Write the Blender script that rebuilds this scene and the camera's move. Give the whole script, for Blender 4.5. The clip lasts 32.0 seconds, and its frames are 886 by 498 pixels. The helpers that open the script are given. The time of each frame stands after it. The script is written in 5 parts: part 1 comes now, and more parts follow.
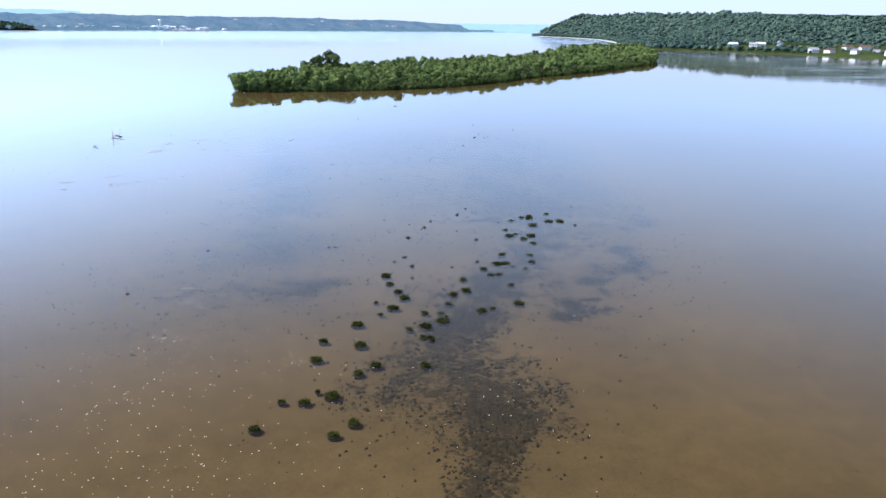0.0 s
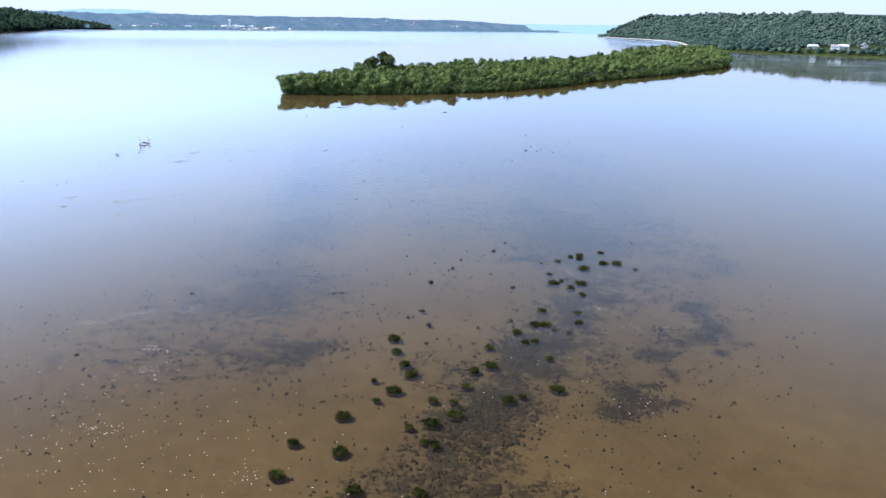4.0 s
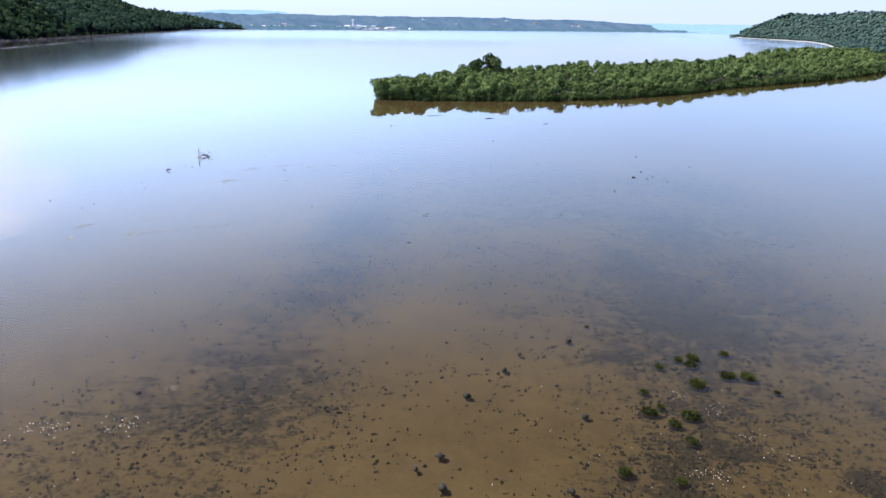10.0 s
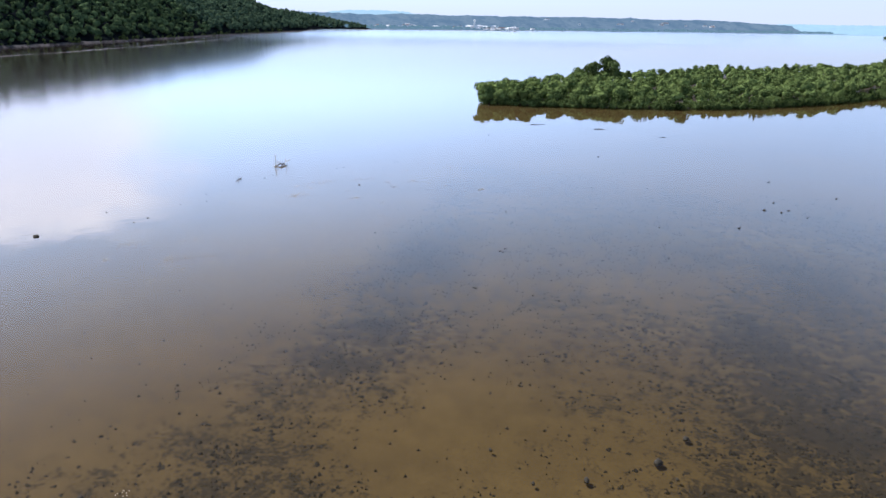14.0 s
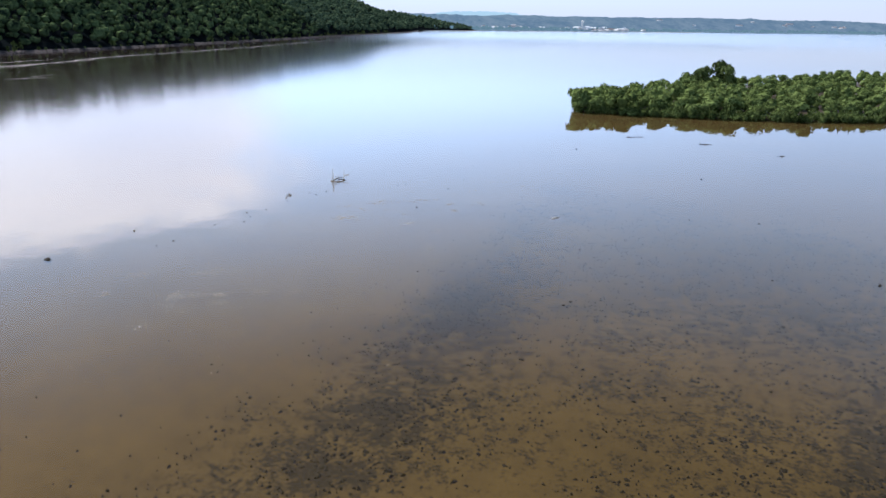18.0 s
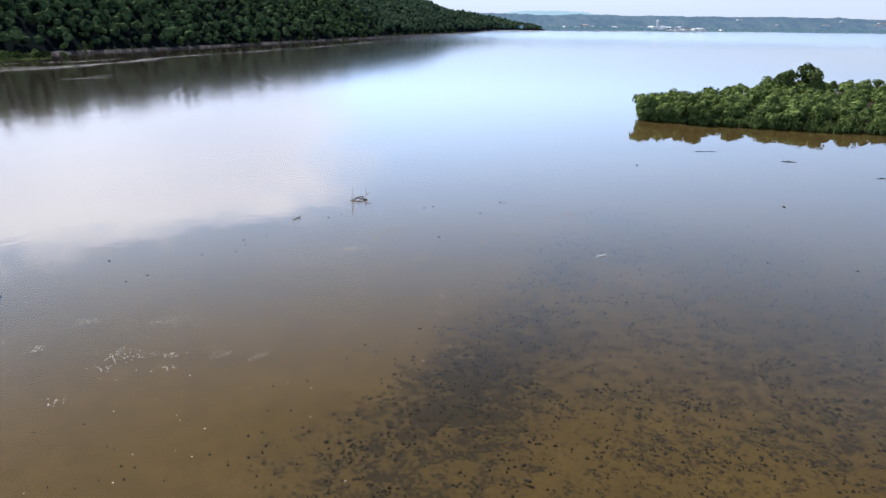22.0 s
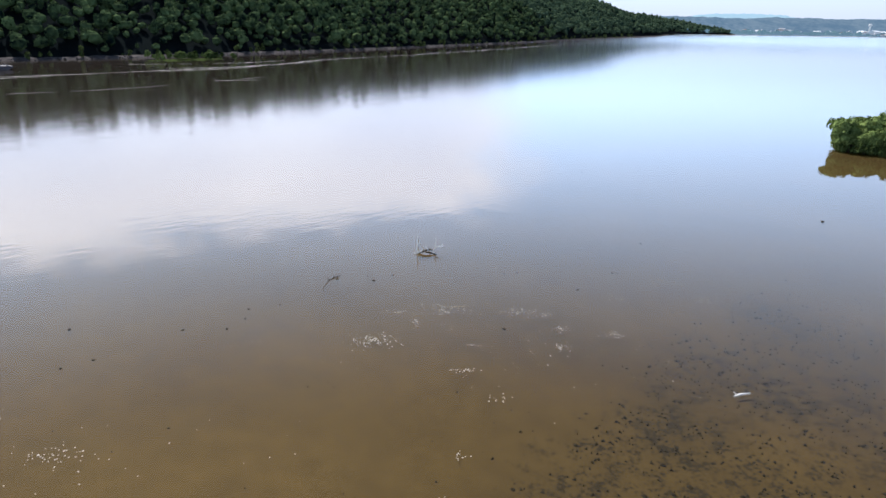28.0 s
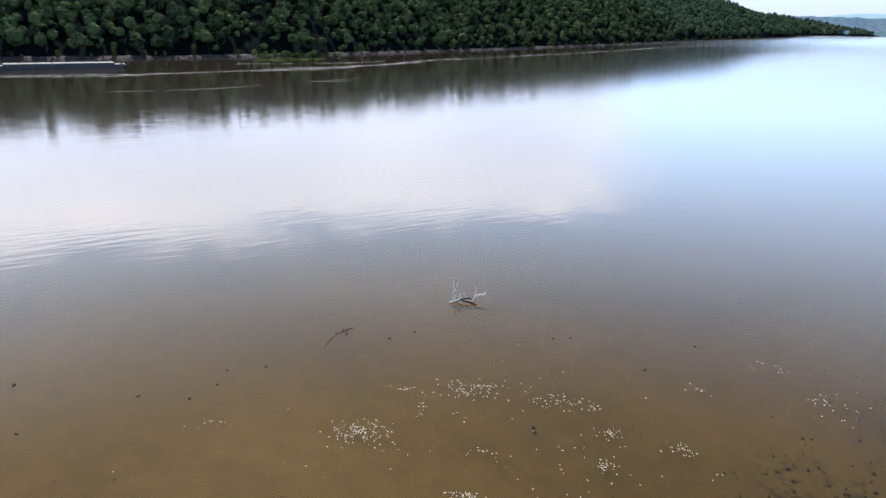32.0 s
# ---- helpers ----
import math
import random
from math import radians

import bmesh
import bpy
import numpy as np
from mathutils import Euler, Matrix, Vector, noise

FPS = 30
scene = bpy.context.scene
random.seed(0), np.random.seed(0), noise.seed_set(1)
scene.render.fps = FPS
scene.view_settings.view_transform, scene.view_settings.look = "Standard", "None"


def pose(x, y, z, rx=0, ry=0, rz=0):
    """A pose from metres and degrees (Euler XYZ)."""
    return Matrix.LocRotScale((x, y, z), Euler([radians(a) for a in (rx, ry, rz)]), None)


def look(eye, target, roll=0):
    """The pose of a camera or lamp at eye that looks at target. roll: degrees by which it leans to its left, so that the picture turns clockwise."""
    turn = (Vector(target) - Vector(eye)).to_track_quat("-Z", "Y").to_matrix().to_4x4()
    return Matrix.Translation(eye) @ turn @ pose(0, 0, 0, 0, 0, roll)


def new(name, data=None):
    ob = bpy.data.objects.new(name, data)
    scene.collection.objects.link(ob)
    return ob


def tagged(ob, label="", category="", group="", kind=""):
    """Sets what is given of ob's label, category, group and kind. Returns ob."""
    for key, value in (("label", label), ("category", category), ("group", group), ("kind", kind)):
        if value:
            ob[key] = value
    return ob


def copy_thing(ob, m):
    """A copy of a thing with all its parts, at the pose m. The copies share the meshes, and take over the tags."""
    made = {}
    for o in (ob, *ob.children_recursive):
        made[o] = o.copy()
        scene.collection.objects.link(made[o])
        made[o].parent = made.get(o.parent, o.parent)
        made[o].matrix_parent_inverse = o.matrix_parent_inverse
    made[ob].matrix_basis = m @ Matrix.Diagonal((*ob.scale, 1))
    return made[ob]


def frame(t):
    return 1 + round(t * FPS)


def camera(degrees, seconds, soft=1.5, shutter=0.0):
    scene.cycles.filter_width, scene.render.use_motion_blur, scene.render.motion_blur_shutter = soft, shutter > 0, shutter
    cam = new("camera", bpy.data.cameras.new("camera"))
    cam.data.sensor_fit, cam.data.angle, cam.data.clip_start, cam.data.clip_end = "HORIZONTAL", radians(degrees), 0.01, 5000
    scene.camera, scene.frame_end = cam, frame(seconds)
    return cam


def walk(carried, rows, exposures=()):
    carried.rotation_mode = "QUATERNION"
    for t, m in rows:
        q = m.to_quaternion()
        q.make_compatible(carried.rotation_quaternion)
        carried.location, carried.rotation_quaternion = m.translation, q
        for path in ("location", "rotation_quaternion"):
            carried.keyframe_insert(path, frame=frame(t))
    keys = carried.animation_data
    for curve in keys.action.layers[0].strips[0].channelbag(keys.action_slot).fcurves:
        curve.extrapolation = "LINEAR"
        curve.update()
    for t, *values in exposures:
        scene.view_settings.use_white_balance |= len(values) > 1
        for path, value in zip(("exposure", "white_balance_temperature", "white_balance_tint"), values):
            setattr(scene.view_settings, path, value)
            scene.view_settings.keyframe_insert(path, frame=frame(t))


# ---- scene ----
cam = camera(65.4, 32.0)
PATH = [
    (0, (0.168, 0.801, 26.839), (0.184, 2.704, 26.226), 1.0),
    (0.5, (0.522, 2.826, 26.843), (0.522, 4.73, 26.231), 1.1),
    (1, (0.926, 4.872, 26.85), (0.905, 6.776, 26.238), 1.2),
    (1.5, (1.342, 6.959, 26.882), (1.3, 8.863, 26.269), 1.2),
    (2, (1.747, 8.993, 26.918), (1.682, 10.896, 26.306), 1.2),
    (2.5, (2.191, 11.031, 26.961), (2.104, 12.932, 26.347), 1.1),
    (3, (2.571, 13.043, 27.003), (2.462, 14.943, 26.39), 1.1),
    (3.5, (2.936, 15.139, 27.079), (2.805, 17.038, 26.464), 1.1),
    (5.5, (4.083, 23.477, 27.247), (3.867, 25.368, 26.631), 1.2),
    (6, (4.371, 25.527, 27.266), (4.133, 27.414, 26.648), 1.1),
    (6.5, (4.575, 27.577, 27.313), (4.317, 29.461, 26.694), 1.2),
    (7, (4.826, 29.667, 27.377), (4.546, 31.548, 26.758), 1.2),
    (7.5, (5.06, 31.719, 27.472), (4.757, 33.596, 26.852), 1.1),
    (8, (5.263, 33.82, 27.507), (4.936, 35.693, 26.887), 1.0),
    (8.5, (5.443, 35.946, 27.518), (5.088, 37.813, 26.897), 1.0),
    (9, (5.58, 38.057, 27.503), (5.192, 39.918, 26.882), 1.1),
    (9.5, (5.696, 40.187, 27.492), (5.27, 42.039, 26.869), 1.1),
    (10, (5.78, 42.301, 27.472), (5.316, 44.144, 26.85), 1.1),
    (10.5, (5.843, 44.438, 27.497), (5.339, 46.271, 26.874), 1.1),
    (11, (5.865, 46.535, 27.53), (5.322, 48.356, 26.906), 1.1),
    (11.5, (5.881, 48.632, 27.569), (5.301, 50.441, 26.945), 1.1),
    (12, (5.851, 50.753, 27.614), (5.233, 52.549, 26.988), 1.1),
    (12.5, (5.766, 52.89, 27.644), (5.111, 54.673, 27.018), 1.2),
    (13, (5.697, 54.975, 27.658), (5.004, 56.744, 27.031), 1.1),
    (13.5, (5.619, 57.095, 27.658), (4.889, 58.848, 27.03), 1.1),
    (14, (5.465, 59.123, 27.686), (4.699, 60.861, 27.058), 1.2),
    (14.5, (5.332, 61.255, 27.688), (4.53, 62.976, 27.06), 1.2),
    (16.5, (4.131, 69.757, 27.716), (3.207, 71.416, 27.086), 1.2),
    (17, (3.834, 71.852, 27.722), (2.881, 73.494, 27.092), 1.2),
    (17.5, (3.491, 73.932, 27.727), (2.507, 75.555, 27.097), 1.2),
    (18, (3.088, 75.975, 27.726), (2.074, 77.579, 27.096), 1.1),
    (18.5, (2.593, 78.047, 27.754), (1.551, 79.633, 27.123), 1.1),
    (19, (2.067, 80.123, 27.768), (0.996, 81.689, 27.136), 1.1),
    (19.5, (1.495, 82.206, 27.789), (0.398, 83.753, 27.156), 1.1),
    (20, (0.978, 84.249, 27.807), (-0.147, 85.777, 27.173), 1.1),
    (20.5, (0.412, 86.297, 27.789), (-0.735, 87.807, 27.155), 1.1),
    (21, (-0.12, 88.357, 27.78), (-1.278, 89.859, 27.146), 1.1),
    (21.5, (-0.754, 90.437, 27.744), (-1.916, 91.937, 27.11), 1.0),
    (22, (-1.436, 92.482, 27.745), (-2.602, 93.978, 27.111), 1.0),
    (22.5, (-2.155, 94.49, 27.747), (-3.327, 95.982, 27.114), 1.0),
    (23, (-2.899, 96.524, 27.737), (-4.089, 98.001, 27.104), 1.1),
    (23.5, (-3.556, 98.601, 27.687), (-4.772, 100.057, 27.054), 1.0),
    (24, (-4.232, 100.596, 27.641), (-5.471, 102.032, 27.009), 1.0),
    (24.5, (-4.987, 102.638, 27.661), (-6.251, 104.053, 27.029), 1.0),
    (25, (-5.815, 104.685, 27.646), (-7.107, 106.076, 27.015), 1.0),
    (25.5, (-6.695, 106.967, 27.687), (-8.016, 108.329, 27.054), 1.0),
    (26, (-8.123, 110.573, 27.791), (-9.496, 111.884, 27.16), 1.1),
    (26.5, (-9.389, 113.442, 27.88), (-10.8, 114.711, 27.248), 1.1),
    (28.5, (-13.443, 121.957, 27.954), (-14.962, 123.094, 27.319), 1.1),
    (29, (-14.488, 123.917, 27.95), (-16.03, 125.021, 27.315), 1.1),
    (29.5, (-15.562, 125.768, 27.99), (-17.125, 126.842, 27.354), 1.1),
    (30, (-16.747, 127.533, 28.014), (-18.33, 128.577, 27.377), 1.2),
    (30.5, (-17.906, 129.363, 28.04), (-19.509, 130.375, 27.402), 1.2),
    (31, (-19.072, 131.219, 28.026), (-20.695, 132.197, 27.387), 1.1),
    (31.5, (-20.296, 133.061, 27.999), (-21.938, 134.007, 27.358), 1.1),
    (32, (-21.532, 134.822, 27.981), (-23.19, 135.738, 27.342), 1.1),
]
walk(cam, [(t, look(eye, target, roll)) for t, eye, target, roll in PATH], [(0.0, 0.98, 5630, 15.5), (10.0, 0.90, 5700, 18), (20.0, 0.70, 6050, 15.5), (26.0, 0.72, 6080, 14.5), (32.0, 0.82, 6080, 14)])

# ---- world, sun, exposure ----
SUN_AZ, SUN_EL = radians(-82), radians(47)      # from +y towards +x
SKY, SUN = 0.125, 4.6
toward_sun = Vector((math.sin(SUN_AZ) * math.cos(SUN_EL), math.cos(SUN_AZ) * math.cos(SUN_EL), math.sin(SUN_EL)))
sun = new("sun", bpy.data.lights.new("sun", "SUN"))
sun.data.energy, sun.data.angle, sun.data.color = SUN, radians(0.6), (1.0, 0.95, 0.87)
sun.matrix_world = look((0, 0, 300), Vector((0, 0, 300)) - toward_sun)


class Nodes:
    """A short way to write node trees."""

    def __init__(self, tree):
        self.tree = tree
        tree.nodes.clear()

    def add(self, kind, ins=(), **settings):
        node = self.tree.nodes.new(kind)
        if "operation" in settings:
            node.operation = settings["operation"]
        if "clamp" in settings:
            node.use_clamp = settings["clamp"]
        if "data_type" in settings:
            node.data_type, node.blend_type = settings["data_type"], settings["blend_type"]
        if "smooth" in settings:
            node.interpolation_type = "SMOOTHSTEP"
        for key, value in dict(ins).items():
            socket = node.inputs[key]
            if isinstance(value, bpy.types.NodeSocket):
                self.tree.links.new(value, socket)
            else:
                socket.default_value = value
        return node

    def math(self, op, a, b=0.0, clamp=False):
        return self.add("ShaderNodeMath", {0: a, 1: b}, operation=op, clamp=clamp).outputs[0]

    def ramp(self, fac, stops):
        node = self.add("ShaderNodeValToRGB", {"Fac": fac})
        while len(node.color_ramp.elements) < len(stops):
            node.color_ramp.elements.new(0.5)
        for e, (p, c) in zip(node.color_ramp.elements, stops):
            e.position, e.color = p, (*c, 1) if len(c) == 3 else c
        return node.outputs["Color"]

    def noise(self, vector, scale, detail=4.0, rough=0.55):
        return self.add("ShaderNodeTexNoise", {"Vector": vector, "Scale": scale, "Detail": detail, "Roughness": rough}).outputs["Fac"]

    def mix(self, fac, a, b, blend="MIX"):
        node = self.add("ShaderNodeMix", {0: fac, 6: a, 7: b}, data_type="RGBA", blend_type=blend)
        return node.outputs[2]


def world():
    w = bpy.data.worlds.new("world")
    scene.world = w
    w.use_nodes = True
    n = Nodes(w.node_tree)
    sky = n.add("ShaderNodeTexSky")
    sky.sky_type, sky.sun_disc, sky.sun_elevation, sky.sun_rotation = "NISHITA", False, SUN_EL, SUN_AZ
    sky.altitude, sky.air_density, sky.dust_density, sky.ozone_density = 200.0, 1.0, 0.8, 1.6
    way = n.add("ShaderNodeTexCoord").outputs["Generated"]
    xyz = n.add("ShaderNodeSeparateXYZ", {0: way})
    x, y, z = xyz.outputs
    # a low bank of fair-weather cloud beyond the near bluff, thinner elsewhere
    flat = n.add("ShaderNodeVectorMath", {0: way, 1: (3.0, 3.0, 9.0)}, operation="MULTIPLY").outputs[0]
    puffs = n.noise(flat, 1.6, 6.0, 0.55)
    way_round = n.math("ARCTAN2", x, y)
    ragged = n.math("SUBTRACT", n.noise(flat, 2.6, 6.0, 0.6), 0.5)
    right = n.add("ShaderNodeMapRange", {0: n.math("ADD", way_round, n.math("MULTIPLY", ragged, 0.24)), 1: radians(-43.0), 2: radians(-50.0), 3: 0.0, 4: 1.0}, smooth=True).outputs[0]
    left_end = n.add("ShaderNodeMapRange", {0: way_round, 1: radians(-125), 2: radians(-100), 3: 0.0, 4: 1.0}, smooth=True).outputs[0]
    crest = n.add("ShaderNodeMapRange", {0: way_round, 1: radians(-45), 2: radians(-72), 3: 0.255, 4: 0.300}).outputs[0]
    under = n.math("SUBTRACT", n.math("ADD", crest, n.math("MULTIPLY", ragged, 0.14)), z)
    low = n.add("ShaderNodeMapRange", {0: under, 1: -0.020, 2: 0.040, 3: 0.0, 4: 1.0}, smooth=True).outputs[0]
    bank = n.math("MULTIPLY", n.math("MULTIPLY", right, left_end), low)
    haze = n.add("ShaderNodeMapRange", {0: z, 1: 0.18, 2: 0.56, 3: 0.92, 4: 0.0}, smooth=True).outputs[0]
    cloud = n.add("ShaderNodeMapRange", {0: puffs, 1: 0.72, 2: 0.9, 3: 0.0, 4: 0.6}, smooth=True).outputs[0]
    # hazy air scatters more light on the sun's side
    side = n.math("ADD", n.math("MULTIPLY", x, math.sin(SUN_AZ)), n.math("MULTIPLY", y, math.cos(SUN_AZ)))
    glow = n.add("ShaderNodeMapRange", {0: side, 1: 0.0, 2: 0.95, 3: 0.74, 4: 1.44}, smooth=True).outputs[0]
    air = n.add("ShaderNodeVectorMath", {0: (5.35, 7.3, 10.0), 3: glow}, operation="SCALE").outputs[0]
    clear = n.add("ShaderNodeVectorMath", {0: sky.outputs[0], 3: 0.32}, operation="SCALE").outputs[0]
    colour = n.mix(haze, clear, air)
    # thick pale air right at the horizon
    dim = n.add("ShaderNodeMapRange", {0: z, 1: 0.0, 2: 0.09, 3: 0.76, 4: 1.0}).outputs[0]
    colour = n.add("ShaderNodeVectorMath", {0: colour, 3: dim}, operation="SCALE").outputs[0]
    colour = n.mix(cloud, colour, (9.3, 9.9, 11.0, 1))
    body = n.ramp(z, [(0.10, (7.6, 8.3, 9.5)), (0.20, (11.4, 11.7, 12.5)), (0.29, (17.0, 17.0, 17.6))])
    shade = n.mix(1.0, body, n.ramp(n.noise(flat, 1.1, 4.0, 0.5), [(0.35, (0.86, 0.88, 0.92)), (0.62, (1.0, 1.0, 1.0))]), "MULTIPLY")
    colour = n.mix(n.math("MULTIPLY", bank, 0.95), colour, shade)
    pale = n.add("ShaderNodeMapRange", {0: z, 1: 0.0, 2: 0.12, 3: 0.9, 4: 0.0}, smooth=True).outputs[0]
    colour = n.mix(pale, colour, (3.5, 3.8, 4.15, 1))
    back = n.add("ShaderNodeBackground", {"Color": colour, "Strength": SKY})
    n.add("ShaderNodeOutputWorld", {"Surface": back.outputs[0]})


world()


# ---- materials ----
def material(name, build):
    m = bpy.data.materials.new(name)
    m.use_nodes = True
    n = Nodes(m.node_tree)
    n.add("ShaderNodeOutputMaterial", {"Surface": build(n)})
    return m


def place(n):
    return n.add("ShaderNodeNewGeometry").outputs["Position"]


def principled(n, colour, rough=0.8, bump=None, strength=0.3, distance=0.05, metal=0.0, spec=0.3):
    ins = {"Base Color": colour, "Roughness": rough, "Metallic": metal, "Specular IOR Level": spec}
    if bump is not None:
        ins["Normal"] = n.add("ShaderNodeBump", {"Height": bump, "Strength": strength, "Distance": distance}).outputs[0]
    return n.add("ShaderNodeBsdfPrincipled", ins).outputs[0]


def rough_stuff(dark, light, scale, rough=0.85, bump=0.4, distance=0.05, metal=0.0, spec=0.25):
    """Two tones mixed by a coarse and a fine noise, with the fine one as relief."""
    def build(n):
        p = place(n)
        coarse, fine = n.noise(p, scale, 3.0), n.noise(p, scale * 9, 5.0)
        fac = n.math("ADD", n.math("MULTIPLY", coarse, 0.6), n.math("MULTIPLY", fine, 0.4))
        rnd = n.add("ShaderNodeNewGeometry").outputs["Random Per Island"]
        fac = n.math("ADD", fac, n.math("MULTIPLY", n.math("SUBTRACT", rnd, 0.5), 0.25))
        return principled(n, n.ramp(fac, [(0.3, dark), (0.7, light)]), rough, fine, bump, distance, metal, spec)
    return build


def leaves(dark, light, clump, shift=0.0, through_leaf=0.14):
    """Foliage: tone by tree and by tuft of leaves, a little light through the leaf."""
    def build(n):
        g = n.add("ShaderNodeNewGeometry")
        own = n.add("ShaderNodeObjectInfo").outputs["Random"]
        tree = n.math("ADD", n.math("MULTIPLY", n.math("SUBTRACT", n.noise(g.outputs["Position"], clump, 2.0), 0.5), 1.6), 0.5)
        fac = n.math("ADD", n.math("MULTIPLY", tree, 0.9), n.math("MULTIPLY", g.outputs["Random Per Island"], 0.45))
        fac = n.math("ADD", fac, n.math("MULTIPLY", n.math("SUBTRACT", own, 0.5), 0.3))
        colour = n.ramp(fac, [(0.35 + shift, dark), (0.62 + shift, tuple((a + b) / 2 for a, b in zip(dark, light))), (0.92 + shift, light)])
        a = n.add("ShaderNodeBsdfDiffuse", {"Color": colour}).outputs[0]
        b = n.add("ShaderNodeBsdfTranslucent", {"Color": colour}).outputs[0]
        return n.add("ShaderNodeMixShader", {0: through_leaf, 1: a, 2: b}).outputs[0]
    return build


def water_look(n):
    p = place(n)
    # calm lanes and ruffled patches
    wide = n.add("ShaderNodeVectorMath", {0: p, 1: (0.010, 0.006, 1.0)}, operation="MULTIPLY").outputs[0]
    ruffle = n.add("ShaderNodeMapRange", {0: n.noise(wide, 1.0, 3.0), 1: 0.42, 2: 0.66, 3: 0.12, 4: 1.0}).outputs[0]
    ripple = n.noise(p, 1.3, 3.0, 0.5)
    swell = n.noise(p, 0.16, 2.0, 0.5)
    # wavelets that run in from the channel
    comb = n.add("ShaderNodeVectorMath", {0: p, 1: (1.0, 0.16, 1.0)}, operation="MULTIPLY").outputs[0]
    wavelet = n.noise(comb, 0.8, 2.0, 0.45)
    breeze = n.add("ShaderNodeMapRange", {0: n.add("ShaderNodeSeparateXYZ", {0: p}).outputs[0], 1: -75.0, 2: -125.0, 3: 0.0, 4: 1.0}, smooth=True).outputs[0]
    height = n.math("ADD", n.math("MULTIPLY", n.math("MULTIPLY", ripple, ruffle), 0.00025), n.math("MULTIPLY", swell, 0.016))
    height = n.math("ADD", height, n.math("MULTIPLY", n.math("MULTIPLY", wavelet, breeze), 0.024))
    normal = n.add("ShaderNodeBump", {"Height": height, "Strength": 1.0, "Distance": 1.0}).outputs[0]
    east = n.add("ShaderNodeSeparateXYZ", {0: p}).outputs[0]
    # the channel under the bluff runs deep and dark; the flat is shallow and clear
    deep = n.add("ShaderNodeMapRange", {0: east, 1: -95.0, 2: -270.0, 3: 0.0, 4: 1.0}, smooth=True).outputs[0]
    side = n.add("ShaderNodeMapRange", {0: east, 1: 22.0, 2: 62.0, 3: 0.0, 4: 0.24}, smooth=True).outputs[0]
    silt = n.noise(p, 0.035, 4.0, 0.5)
    mud = n.ramp(silt, [(0.3, (0.071, 0.049, 0.016)), (0.7, (0.096, 0.068, 0.024))])
    north = n.add("ShaderNodeMapRange", {0: n.add("ShaderNodeSeparateXYZ", {0: p}).outputs[1], 1: 75.0, 2: 140.0, 3: 0.0, 4: 1.0}, smooth=True).outputs[0]
    mud = n.mix(north, mud, n.mix(1.0, mud, (0.90, 0.92, 0.66, 1), "MULTIPLY"))
    mud = n.mix(deep, mud, (0.016, 0.011, 0.006, 1))
    murk = n.math("ADD", n.math("ADD", 0.075, side), n.math("MULTIPLY", deep, 0.7))
    # open river is wind-ruffled, the flat lies calm, with slick lanes between
    far = n.add("ShaderNodeVectorMath", {0: p, 1: (-20, 130, 0)}, operation="DISTANCE").outputs["Value"]
    rough = n.add("ShaderNodeMapRange", {0: far, 1: 450.0, 2: 1300.0, 3: 0.02, 4: 0.15}).outputs[0]
    rough = n.math("MAXIMUM", rough, n.math("MULTIPLY", deep, 0.072))
    rough = n.math("MAXIMUM", rough, n.add("ShaderNodeMapRange", {0: east, 1: 120.0, 2: 330.0, 3: 0.0, 4: 0.08}, smooth=True).outputs[0])
    lanes = n.noise(n.add("ShaderNodeVectorMath", {0: p, 1: (0.012, 0.045, 1.0)}, operation="MULTIPLY").outputs[0], 1.0, 3.0)
    lanes = n.add("ShaderNodeMapRange", {0: lanes, 1: 0.38, 2: 0.62, 3: 0.45, 4: 1.5}).outputs[0]
    rough = n.math("MULTIPLY", rough, n.math("ADD", n.math("MULTIPLY", lanes, n.math("SUBTRACT", 1.0, deep)), deep))
    body = n.add("ShaderNodeMixShader", {0: murk, 1: n.add("ShaderNodeBsdfTransparent", {"Color": (0.95, 0.90, 0.78, 1)}).outputs[0],
                                         2: n.add("ShaderNodeBsdfDiffuse", {"Color": mud}).outputs[0]}).outputs[0]
    gloss = n.add("ShaderNodeBsdfGlossy", {"Color": (1, 1, 1, 1), "Roughness": rough, "Normal": normal}).outputs[0]
    fresnel = n.add("ShaderNodeFresnel", {"IOR": 1.333, "Normal": normal}).outputs[0]
    return n.add("ShaderNodeMixShader", {0: fresnel, 1: body, 2: gloss}).outputs[0]


